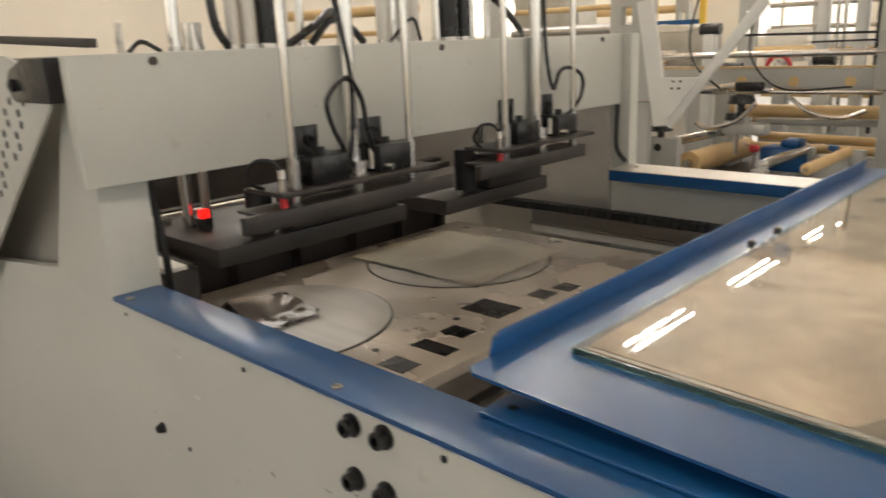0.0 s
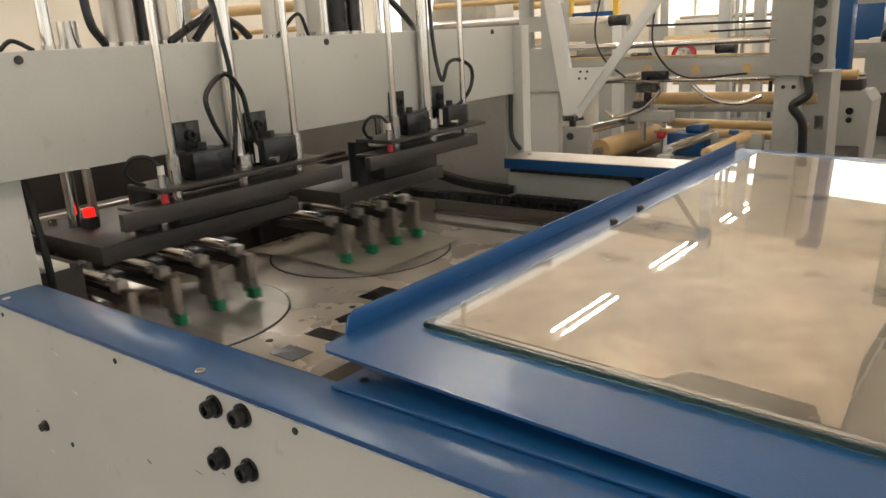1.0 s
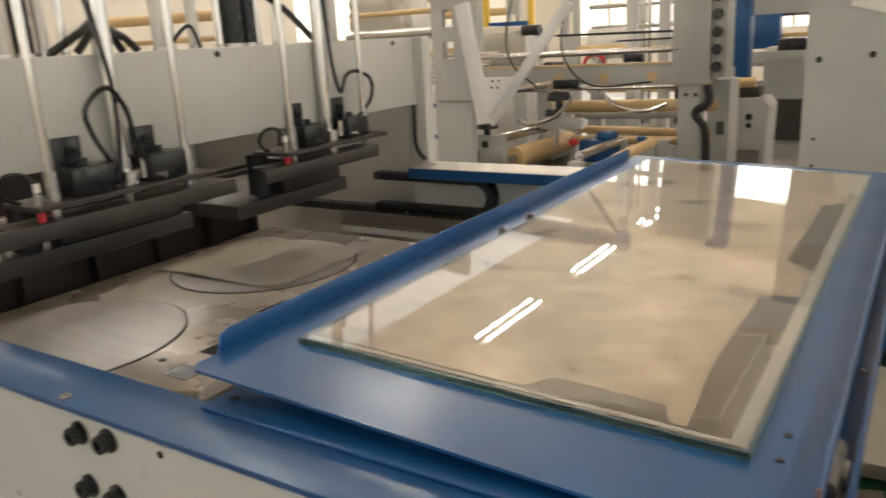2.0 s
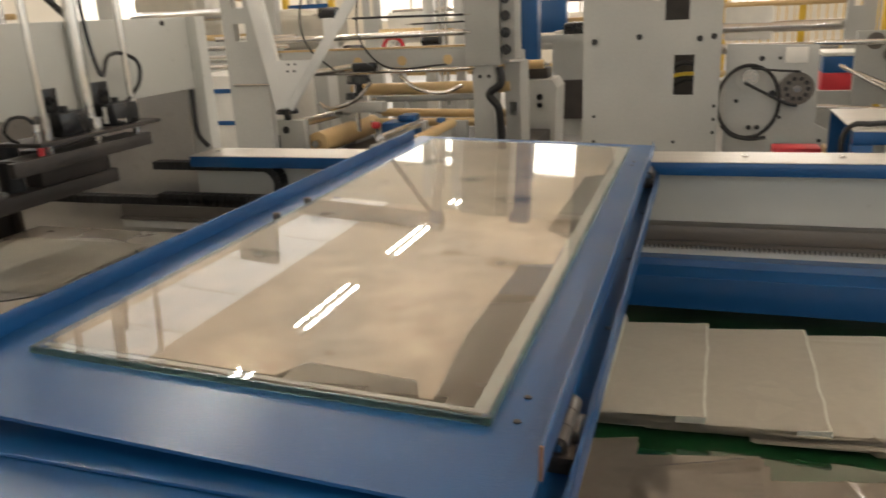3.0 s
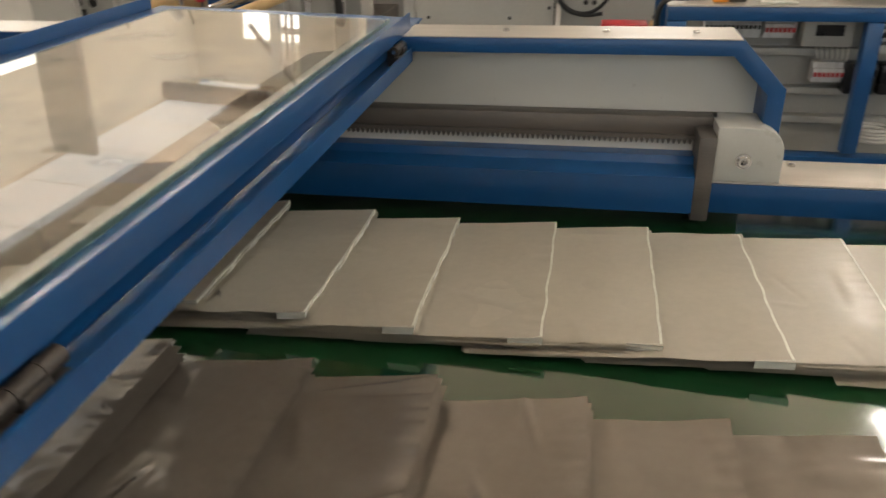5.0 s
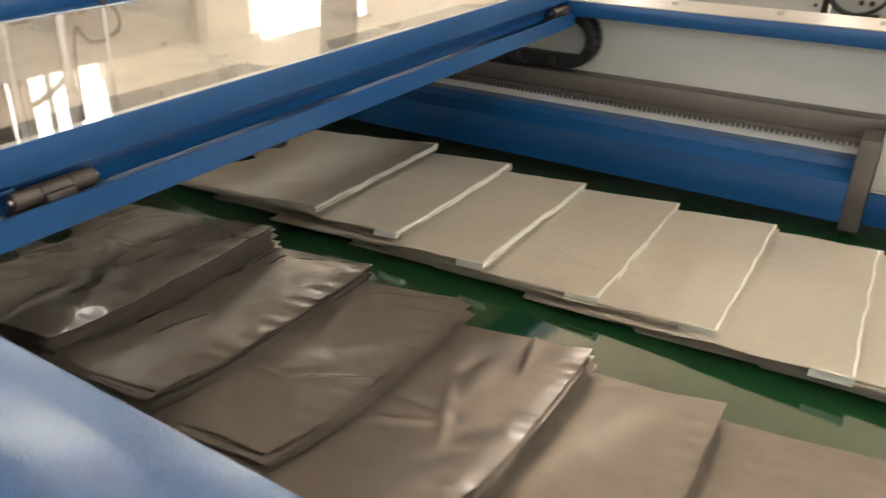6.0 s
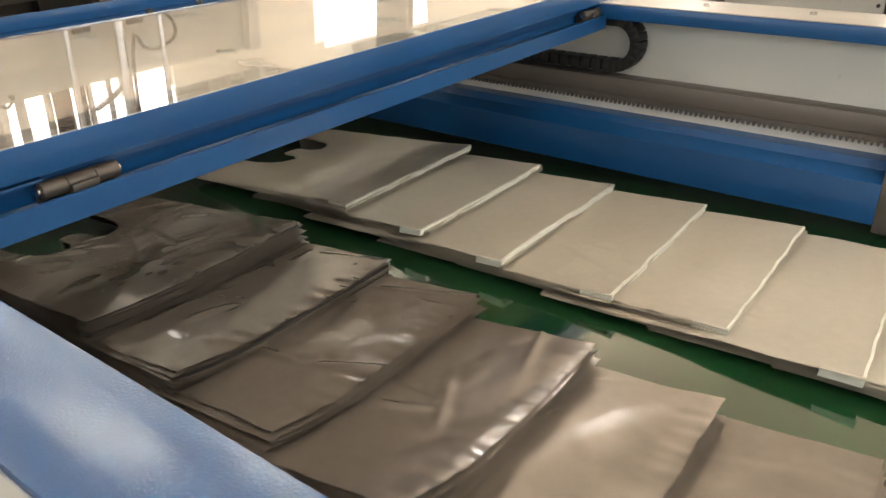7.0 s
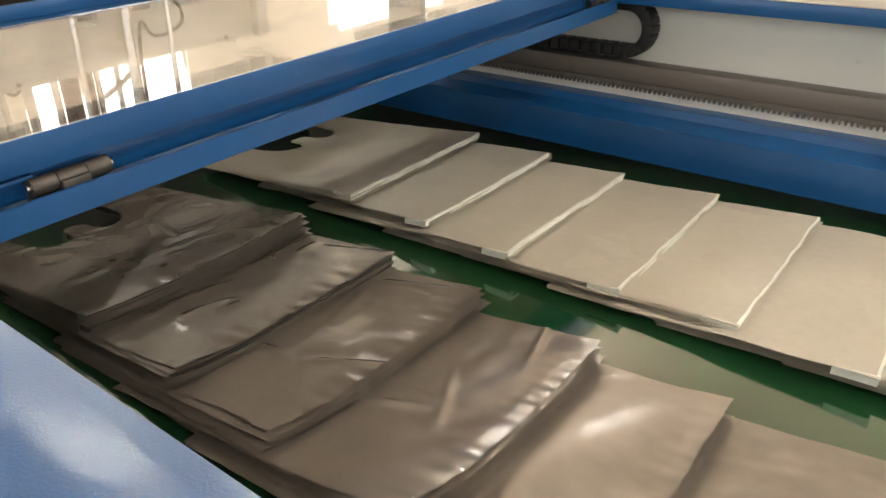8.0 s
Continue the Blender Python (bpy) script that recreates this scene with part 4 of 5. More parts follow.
upper = smooth_path([(-0.32, 1.675, 0.935), (-0.15, 1.675, 0.925), (0.0, 1.675, 0.90), (0.20, 1.675, 0.885)], 8)
for p, q in zip(upper, upper[1:]):
    box(bm, p.x, q.x - 0.004, 1.652, 1.698, (p.z + q.z) / 2 - 0.014, (p.z + q.z) / 2 + 0.014, 0.002)
part("chain_run", bm, BLACK, carriage, "black plastic cable chain run")

# cable chain: fixed lower run and moving bend
bm = B()
x = -1.25
while x < 0.52:
    box(bm, x, x + 0.026, 1.652, 1.698, 0.829, 0.857, 0.002)
    x += 0.03
chain_low = solid("cable_chain", bm, BLACK, "black plastic cable chain lying on the guide rail", "cable chain")
bm = B()
for k in range(11):
    a = radians(-90 + k * 18)
    m = Matrix.Translation((-0.062 + 0.055 * math.cos(a), 1.675, 0.913 + 0.056 * math.sin(a))) @ pose(0, 0, 0, 0, -math.degrees(a) + 0, 0)
    box(bm, -0.014, 0.014, -0.023, 0.023, -0.0095, 0.0095, 0.002, m)
for k in range(14):
    box(bm, -0.09 - k * 0.03, -0.064 - k * 0.03, 1.652, 1.698, 0.843, 0.871, 0.002)
    box(bm, -0.09 - k * 0.03, -0.064 - k * 0.03, 1.652, 1.698, 0.955, 0.982, 0.002)
bmesh.ops.translate(bm, verts=bm.verts, vec=(0.02, 0, 0))
chain_bend = solid("cable_chain_bend", bm, BLACK, "black cable chain bend moving along the rail", "cable chain")

# ---- machine line behind ----
def pierced(bm, x0, x1, z0, z1, y0, y1, holes):
    """A plate across y with rectangular openings (a, b, c, d), none of which overlap in height."""
    z = z0
    for a, b, c, d in sorted(holes, key=lambda h: h[2]):
        box(bm, x0, x1, y0, y1, z, c)
        box(bm, x0, a, y0, y1, c, d)
        box(bm, b, x1, y0, y1, c, d)
        z = d
    box(bm, x0, x1, y0, y1, z, z1)
    bmesh.ops.remove_doubles(bm, verts=bm.verts, dist=1e-5)


def knob(parent, at, r=0.03, h=0.025, up=(0, 0, 1), mat=BLACK_GLOSS):
    bm = B()
    a, d = Vector(at), Vector(up)
    rod(bm, a, a + d * h, r, r * 0.85, seg=14)
    rod(bm, a - d * h * 1.6, a, r * 0.3, seg=10)
    return part("knob", bm, mat, parent)


# slitting and folding machine
post = thing("frame_post", "tall grey machine frame plate with cut-outs", "machine frame")
bm = B(); pierced(bm, -2.19, -1.88, 0.0, 2.6, 4.32, 4.38, [(-2.10, -2.01, 1.28, 1.40), (-2.10, -2.01, 1.50, 1.62)])
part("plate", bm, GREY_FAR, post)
bm = B(); rod(bm, (-2.15, 4.31, 0.985), (-1.75, 4.31, 0.985), 0.008, seg=14)
part("tie_rod", bm, STEEL, post)

fold = thing("folding_bracket", "white painted V-shaped folding bracket with gusset plate", "bracket", at=(0.026, 0, 0.008))
for a, b, w in (((-1.915, 4.26, 1.64), (-1.765, 4.26, 0.82), 0.055), ((-1.12, 4.26, 1.60), (-1.725, 4.26, 0.82), 0.035)):
    bm = B()
    d = (Vector(b) - Vector(a))
    L = d.length
    m = Matrix.Translation((Vector(a) + Vector(b)) / 2) @ d.to_track_quat("Z", "Y").to_matrix().to_4x4()
    box(bm, -w * 0.4, w * 0.4, -w, w, -L / 2, L / 2, 0.006, m)
    part("bar", bm, PALE_PAINT, fold)
bm = B(); slab(bm, [(-1.79, 1.14), (-1.50, 1.14), (-1.70, 0.88), (-1.76, 0.88)], "y", 4.235, 4.25, 0.002)
part("gusset", bm, PALE_PAINT, fold)
for x, z in ((-1.68, 1.115), (-1.63, 1.115), (-1.69, 1.07), (-1.64, 1.07)):
    bm = B(); rod(bm, (x, 4.228, z), (x, 4.236, z), 0.008, seg=14)
    part("bolt", bm, BLACK, fold)

mount = thing("roller_mount", "grey roller bearing mount with a black adjusting knob", "bearing mount")
bm = B(); box(bm, -2.15, -1.80, 4.62, 4.70, 0.40, 0.69, 0.006)
part("block", bm, GREY_FAR, mount)
for x in (-2.06, -1.95):
    bm = B(); rod(bm, (x, 4.612, 0.62), (x, 4.622, 0.62), 0.028, seg=18)
    part("boss", bm, BLACK, mount)
knob(mount, (-1.95, 4.66, 0.74), 0.09, 0.035)
bm = B(); box(bm, -2.04, -2.01, 4.61, 4.622, 0.46, 0.58)
part("slot", bm, BLACK, mount)


def roller(name_label, a, b, r, mat, group="far rollers"):
    t = thing("roller", name_label, "roller", group)
    bm = B(); rod(bm, a, b, r, seg=24)
    part("shell", bm, mat, t)
    a, b = Vector(a), Vector(b)
    d = (b - a).normalized()
    bm = B(); rod(bm, a - d * 0.05, b + d * 0.05, r * 0.35, seg=14)
    part("shaft", bm, STEEL, t)
    return t


roller("chromed guide roller of the machine behind", (-1.87, 4.72, 0.66), (-1.87, 5.80, 0.63), 0.035, ROD)
roller("wide tan rubber-covered roller", (-1.76, 4.74, 0.50), (-1.76, 5.78, 0.49), 0.085, TAN)
roller("chromed guide roller of the machine behind", (-1.10, 4.42, 0.585), (-1.10, 5.26, 0.58), 0.035, ROD)
roller("slim tan rubber-covered roller", (-0.77, 4.22, 0.61), (-0.77, 5.03, 0.61), 0.036, TAN)
roller("long tan rubber-covered roller", (-1.74, 5.40, 0.83), (-0.40, 5.40, 0.84), 0.048, TAN)
roller("long tan rubber-covered roller", (-1.58, 5.62, 0.615), (-0.43, 5.62, 0.60), 0.034, TAN)
roller("long tan rubber-covered roller", (-1.62, 5.55, 0.54), (-0.43, 5.55, 0.545), 0.034, TAN)
roller("long tan rubber-covered roller", (-1.70, 6.2, 0.93), (-0.30, 6.2, 0.94), 0.040, TAN)
roller("grey aluminium guide roller", (-1.55, 5.45, 0.745), (-0.60, 5.45, 0.76), 0.026, GREY_FAR)
roller("steel cross rod of the machine behind", (-2.35, 5.2, 1.25), (-0.70, 5.2, 1.26), 0.024, STEEL)
roller("thin black cross rod", (-1.60, 5.2, 1.395), (-0.70, 5.2, 1.385), 0.009, BLACK)
roller("thin black cross rod", (-1.15, 5.3, 1.33), (-0.70, 5.3, 1.335), 0.007, BLACK)
roller("steel cross rod of the machine behind", (-2.65, 5.22, 0.965), (-0.68, 5.22, 0.995), 0.014, STEEL)

base = thing("winding_stand", "grey steel base frame of the machine behind", "machine frame")
bm = B(); box(bm, -2.35, -0.25, 4.15, 6.3, 0.0, 0.385, 0.01)
part("plinth", bm, DARK, base)
for x in (-1.80, -0.38):
    bm = B(); pierced(bm, x - 0.06, x + 0.06, 0.386, 1.02, 5.37, 5.68, [(x - 0.03, x + 0.03, 0.62, 0.72)])
    part("upright", bm, GREY_FAR, base)
for x in (-1.87, -1.10, -0.77):
    bm = B(); box(bm, x - 0.06, x + 0.06, 5.20 if x > -1.2 else 5.78, 5.26 if x > -1.2 else 5.84, 0.386, 0.60, 0.005)
    part("bearing_stand", bm, GREY_FAR, base)
for x, y in ((-1.97, 4.66), (-1.10, 4.38), (-0.77, 4.19)):
    bm = B(); box(bm, x - 0.05, x + 0.05, y - 0.03, y + 0.03, 0.386, 0.56, 0.005)
    part("bearing_stand", bm, GREY_FAR, base)
beam = thing("cross_beam", "grey steel cross beam with round openings", "machine beam")
bm = B(); slab(bm, [(-2.37, 1.15), (-2.37, 1.03), (-0.75, 0.995), (-0.69, 1.03), (-0.69, 1.20), (-0.74, 1.145)], "y", 5.30, 5.36, 0.004)
part("web", bm, GREY_FAR, beam)
for x in (-1.63, -1.25, -0.87):
    bm = B(); rod(bm, (x, 5.294, 1.058), (x, 5.302, 1.058), 0.038, seg=20)
    part("roller_end", bm, TAN, beam, "tan roller end in a round opening")
bm = B(); box(bm, -2.37, -0.72, 5.30, 5.36, 1.1505, 1.165)
part("cap_strip", bm, TAN, beam, "tan strip along the top")
bm = B(); rod(bm, (-1.95, 5.18, 0.99), (-1.62, 5.18, 1.03), 0.028, seg=16)
part("cylinder", bm, STEEL, beam)
bm = B(); box(bm, -1.62, -1.42, 5.15, 5.22, 0.99, 1.06, 0.01)
part("clamp", bm, BLACK_GLOSS, beam)

column = thing("control_column", "grey sheet-metal control column with a row of black knobs", "control column")
bm = B(); box(bm, -0.70, -0.43, 5.20, 5.50, 1.01, 2.3, 0.008)
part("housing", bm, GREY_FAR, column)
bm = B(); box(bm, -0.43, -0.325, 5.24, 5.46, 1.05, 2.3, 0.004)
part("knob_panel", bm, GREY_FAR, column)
for z in (1.124, 1.244, 1.364, 1.484, 1.604, 1.724):
    bm = B(); rod(bm, (-0.385, 5.20, z), (-0.385, 5.24, z), 0.038, 0.032, seg=18)
    part("knob", bm, BLACK_GLOSS, column)
bm = B(); box(bm, -0.66, -0.50, 5.24, 5.40, 0.0, 1.01, 0.006)
part("leg", bm, GREY_FAR, column)
bm = B(); tube(bm, [(-0.44, 5.22, 1.00), (-0.43, 5.21, 0.88), (-0.52, 5.20, 0.80), (-0.45, 5.21, 0.68), (-0.44, 5.22, 0.40)], 0.03)
part("hose", bm, BLACK, column, "black corrugated hose")
for x in (-0.60, -0.53):
    bm = B(); rod(bm, (x, 5.232, 0.93), (x, 5.242, 0.93), 0.014, seg=14)
    part("bolt", bm, BLACK, column)
bm = B(); tube(bm, [(-1.20, 5.1, 0.96), (-1.05, 5.08, 0.86), (-0.85, 5.08, 0.83), (-0.70, 5.1, 0.88)], 0.016)
solid("metal_hose", bm, STEEL, "curved bright steel conduit below the beam", "conduit")
bm = B(); tube(bm, [(-1.80, 4.9, 0.78), (-1.70, 4.9, 0.74), (-1.50, 4.92, 0.80), (-1.38, 4.95, 0.93)], 0.016)
solid("metal_hose", bm, STEEL, "curved bright steel conduit below the beam", "conduit")
bm = B(); tube(bm, [(-1.30, 4.8, 1.75), (-1.38, 4.8, 1.45), (-1.36, 4.8, 1.22), (-1.15, 4.8, 1.04), (-0.75, 4.9, 1.05)], 0.007)
solid("cable", bm, BLACK, "thin black cable hanging from the machine", "cable")
bm = B(); tube(bm, [(-1.60, 4.5, 1.75), (-1.68, 4.5, 1.40), (-1.62, 4.5, 1.20), (-1.45, 4.5, 1.06)], 0.007)
solid("cable", bm, BLACK, "thin black cable hanging from the machine", "cable")

motor = thing("drive_motor", "dark blue drive motor between the rollers", "motor")
bm = B(); box(bm, -1.40, -1.08, 5.12, 5.34, 0.42, 0.60, 0.03)
part("body", bm, BLUE, motor)
bm = B(); box(bm, -1.26, -1.12, 5.14, 5.30, 0.60, 0.655, 0.02)
part("terminal_box", bm, BLUE, motor)
bm = B(); rod(bm, (-1.43, 5.1, 0.44), (-1.42, 5.1, 0.56), 0.012, seg=14)
part("lever", bm, STEEL, motor)
bm = B(); box(bm, -1.46, -1.39, 5.07, 5.13, 0.555, 0.61, 0.02)
part("lever_grip", bm, RED, motor, "red lever grip")
foot = thing("bearing_foot", "grey cast bearing foot with a black knob", "bearing mount")
bm = B(); box(bm, -1.00, -0.80, 5.10, 5.24, 0.30, 0.56, 0.015)
part("block", bm, GREY_FAR, foot)
knob(foot, (-0.90, 5.16, 0.60), 0.04, 0.03, mat=BLUE)
arm = thing("swing_arm", "grey bracket arm with black clamp knobs", "bracket")
bm = B(); box(bm, -1.62, -1.30, 4.95, 5.05, 0.70, 0.78, 0.01)
part("plate", bm, GREY_FAR, arm)
knob(arm, (-1.55, 5.0, 0.80), 0.07, 0.05)
knob(arm, (-1.50, 5.0, 0.92), 0.10, 0.06)
bm = B(); rod(bm, (-1.53, 5.0, 0.55), (-1.53, 5.0, 0.95), 0.02, seg=14)
part("spindle", bm, STEEL, arm)

jbox = thing("switch_box", "grey sheet-metal switch box with two black buttons", "switch box", at=(-0.045, 0, 0.0))
bm = B(); slab(bm, [(-0.55, 0.0), (-0.17, 0.0), (-0.14, 0.74), (-0.19, 0.81), (-0.55, 0.80)], "y", 6.2, 6.6, 0.012)
part("body", bm, GREY_FAR, jbox)
for z, r in ((0.645, 0.028), (0.575, 0.022)):
    bm = B(); rod(bm, (-0.292, 6.18, z + 0.016), (-0.292, 6.2, z + 0.016), r, seg=18)
    part("button", bm, BLACK_GLOSS, jbox)
bm = B(); box(bm, -0.46, -0.24, 6.3, 6.5, 0.81, 0.90, 0.01)
part("motor_cap", bm, DARK, jbox)
bm = B(); box(bm, -0.58, -0.46, 6.22, 6.4, 0.81, 1.06, 0.01)
part("upright", bm, GREY_FAR, jbox)

bluepost = thing("blue_column", "blue painted square machine column", "column")
bm = B(); box(bm, -0.805, -0.60, 7.4, 7.6, 0.0, 3.0, 0.01)
part("shaft", bm, BLUE, bluepost)
cab = thing("printing_cabinet", "light grey machine cabinet with a viewing window", "machine cabinet")
bm = B(); pierced(bm, -0.795, 0.55, 1.03, 2.2, 8.0, 8.06, [(-0.72, -0.14, 1.11, 1.475)])
part("front", bm, GREY_FAR, cab)
bm = B(); box(bm, -0.60, 0.60, 8.2, 8.26, 0.0, 1.03)
part("lower_panel", bm, GREY_FAR, cab)
bm = B(); box(bm, -0.50, 0.60, 8.10, 8.18, 0.2, 0.62)
part("kick_panel", bm, DARK, cab)
bm = B(); box(bm, -0.55, -0.25, 8.6, 8.9, 1.05, 1.22, 0.04)
part("inner_machine", bm, BLACK_GLOSS, cab)
bm = B(); box(bm, -0.10, 0.02, 9.0, 9.1, 0.9, 1.6)
part("inner_post", bm, BLUE, cab)
bm = B(); box(bm, -0.70, 0.6, 8.9, 9.3, 1.08, 1.12)
part("inner_shelf", bm, WHITE_STRIP, cab)

# tall panel with belt drive
panel = thing("slitting_machine", "tall grey slitting machine side with slotted openings", "machine", at=(-0.006, 0, 0.008))
bm = B(); pierced(bm, 0.288, 1.105, -0.008, 2.4, 4.50, 4.54, [(0.838, 0.955, 0.845, 1.088), (0.775, 0.915, 1.29, 1.75)])
part("plate", bm, GREY_FAR, panel)
for x, z in ((0.63, 1.20), (1.06, 1.19), (0.36, 0.72), (0.36, 1.18), (0.36, 0.56), (1.08, 0.78), (1.08, 0.70), (1.08, 0.62), (0.98, 1.18), (0.85, 0.56)):
    bm = B(); rod(bm, (x, 4.49, z), (x, 4.502, z), 0.018 if z > 1.1 else 0.010, seg=14)
    part("bolt", bm, BLACK, panel)
bm = B()
tube(bm, [(0.80, 4.62, 0.98), (0.88, 4.60, 1.03), (0.98, 4.62, 1.02)], 0.016)
tube(bm, [(0.80, 4.62, 0.88), (0.90, 4.60, 0.93), (1.0, 4.62, 0.93)], 0.014)
part("inner_cables", bm, BLACK, panel, "black cables behind the slot")
bm = B(); tube(bm, [(0.80, 4.63, 0.945), (0.90, 4.61, 0.965), (1.0, 4.63, 0.96)], 0.012)
part("inner_cable", bm, material("yellow_cable", (0.7, 0.5, 0.05), 0.4), panel, "yellow cable behind the slot")
bm = B(); box(bm, 0.35, 1.10, 4.9, 4.94, 0.3, 2.3)
part("rear_plate", bm, DARK, panel)
bm = B(); slab(bm, [(0.50, 1.47), (0.74, 1.40), (0.80, 1.62), (0.55, 1.66)], "y", 4.488, 4.492)
part("paper_note", bm, WHITE_STRIP, panel, "white paper sheet on the panel")

drive = thing("belt_drive", "grey drive plate with pulleys and black belts", "belt drive", at=(-0.018, 0, 0.005))
bm = B(); slab(bm, [(1.16, 0.0), (1.78, 0.0), (1.74, 0.62), (1.67, 0.66), (1.66, 1.12), (1.15, 1.14)], "y", 4.60, 4.64, 0.003)
part("plate", bm, GREY_FAR, drive)
bm = B(); rod(bm, (1.55, 4.54, 0.875), (1.55, 4.60, 0.875), 0.095, seg=32)
pulley = part("pulley", bm, RACK, drive, "grey perforated pulley")
for k in range(10):
    a = 2 * math.pi * k / 10
    bm = B(); rod(bm, (1.55 + 0.06 * math.cos(a), 4.534, 0.875 + 0.06 * math.sin(a)), (1.55 + 0.06 * math.cos(a), 4.542, 0.875 + 0.06 * math.sin(a)), 0.013, seg=14)
    part("hole", bm, BLACK, pulley)
bm = B(); rod(bm, (1.55, 4.53, 0.875), (1.55, 4.542, 0.875), 0.02, seg=14)
part("hub", bm, STEEL, pulley)
bm = B(); rod(bm, (1.29, 4.57, 0.945), (1.29, 4.60, 0.945), 0.085, seg=28)
part("bearing_ring", bm, GREY_FAR, drive)
bm = B(); rod(bm, (1.29, 4.545, 0.945), (1.29, 4.572, 0.945), 0.045, seg=24)
part("shaft_end", bm, STEEL, drive)
def loop(pts, r):
    b_ = B(); tube(b_, pts, r, n=6); return b_
ell = [(1.285 + 0.175 * math.cos(a), 4.545, 0.80 + 0.215 * math.sin(a)) for a in (2 * math.pi * k / 20 for k in range(21))]
part("belt", loop(ell, 0.011), BLACK, drive, "large slack black belt loop")
part("belt", loop([(1.29, 4.535, 1.0), (1.42, 4.535, 0.985), (1.56, 4.535, 0.975)], 0.007), BLACK, drive, "thin black belt")
part("belt", loop([(1.26, 4.535, 0.915), (1.38, 4.535, 0.85), (1.50, 4.535, 0.79), (1.56, 4.535, 0.778)], 0.009), BLACK, drive, "thin black belt")
part("belt", loop([(1.14, 4.545, 0.66), (1.20, 4.545, 0.60), (1.30, 4.545, 0.575), (1.40, 4.545, 0.585)], 0.011), BLACK, drive, "black belt end")
for x, z, r in ((1.22, 0.98, 0.012), (1.35, 1.05, 0.016), (1.22, 0.80, 0.012), (1.30, 0.64, 0.014), (1.35, 0.64, 0.014), (1.47, 0.70, 0.01), (1.70, 0.56, 0.012), (1.42, 0.84, 0.022), (1.45, 1.05, 0.010)):
    bm = B(); rod(bm, (x, 4.588, z), (x, 4.602, z), r, seg=14)
    part("bolt", bm, BLACK, drive)
bm = B(); box(bm, 1.48, 1.60, 4.585, 4.602, 1.02, 1.11, 0.003)
part("pale_plate", bm, WHITE_STRIP, drive)

side = thing("pierced_side_plate", "grey machine side plate with round openings", "machine panel")
bm = B(); box(bm, 2.06, 2.95, 4.30, 4.34, 0.0, 1.9, 0.003)
part("plate", bm, GREY_FAR, side)
for x, z, r in ((2.30, 0.965, 0.062), (2.48, 0.93, 0.058), (2.16, 1.02, 0.045), (2.62, 1.10, 0.06)):
    bm = B(); rod(bm, (x, 4.292, z), (x, 4.302, z), r, seg=28)
    ring = part("bearing", bm, STEEL, side, "round bearing seat")
    bm = B(); rod(bm, (x, 4.286, z), (x, 4.294, z), r * 0.72, seg=24)
    part("bore", bm, TAN if r > 0.056 and x > 2.4 else WHITE_STRIP, ring)
for x, z in ((2.12, 0.80), (2.10, 1.12), (2.55, 0.80), (2.40, 0.80), (2.38, 1.08)):
    bm = B(); rod(bm, (x, 4.29, z), (x, 4.302, z), 0.012, seg=14)
    part("bolt", bm, BLACK, side)
side2 = thing("inner_side_plate", "grey inner machine plate behind steel cross rods", "machine panel")
bm = B(); box(bm, 1.88, 2.16, 4.90, 4.94, 0.74, 1.18, 0.003)
part("plate", bm, GREY_FAR, side2)
for x, z in ((1.98, 1.12), (2.08, 1.04)):
    bm = B(); rod(bm, (x, 4.885, z), (x, 4.902, z), 0.05, seg=22)
    part("opening", bm, RACK, side2)
for a, b, r in (((1.66, 4.62, 0.765), (2.10, 4.50, 0.755), 0.014), ((1.90, 4.88, 0.93), (2.13, 4.42, 0.83), 0.018), ((1.80, 4.88, 0.98), (2.12, 4.40, 0.80), 0.012), ((1.62, 4.70, 1.13), (2.08, 4.75, 1.12), 0.016)):
    bm = B(); rod(bm, a, b, r, seg=16)
    part("cross_rod", bm, STEEL, side2)
bm = B(); box(bm, 1.70, 2.06, 5.3, 5.34, 0.0, 0.78)
solid("grey_sheet", bm, GREY_FAR, "plain grey sheet panel behind the rods", "panel")
flag = thing("stacked_crates", "white, blue and red stacked plastic crates", "crates")
for z0, z1, m in ((0.70, 0.835, RED), (0.835, 0.955, BLUE), (0.955, 0.985, WHITE_STRIP)):
    bm = B(); box(bm, 1.85, 2.13, 6.0, 6.4, z0, z1 - 0.002, 0.004)
    part("crate", bm, m, flag)
bm = B(); box(bm, 1.80, 2.2, 5.95, 6.45, 0.0, 0.70); part("pedestal", bm, GREY_FAR, flag)
tray = thing("red_tray", "red plastic tray beside a wooden block", "tray")
bm = B(); box(bm, 1.37, 1.60, 3.85, 4.0, 0.585, 0.65, 0.006)
part("shell", bm, RED, tray)
bm = B(); box(bm, 1.61, 1.70, 3.86, 3.98, 0.60, 0.655, 0.01)
part("wood_block", bm, TAN, tray)
bm = B(); box(bm, 1.15, 1.75, 3.80, 4.05, 0.0, 0.584); part("stand", bm, GREY_FAR, tray)

# open electrical cabinet
ecab = thing("electrical_cabinet", "open blue electrical cabinet with rows of breakers", "electrical cabinet")
for nm, b_ in (("top_frame", (1.62, 3.9, 3.16, 3.24, 0.79, 0.845)), ("corner_post", (1.62, 1.70, 3.16, 3.24, 0.0, 0.788)), ("middle_post", (2.385, 2.445, 3.16, 3.22, 0.25, 0.788)), ("bottom_frame", (1.705, 3.9, 3.16, 3.24, 0.16, 0.235))):
    bm = B(); box(bm, *b_, 0.004)
    part(nm, bm, BLUE, ecab)
bm = B(); box(bm, 1.62, 3.9, 3.16, 3.85, 0.8455, 0.852)
part("top_sheet", bm, BRUSHED, ecab, "worn metal top sheet")
bm = B(); box(bm, 1.70, 3.9, 3.50, 3.53, 0.05, 0.79)
part("mounting_plate", bm, GREY_FAR, ecab)
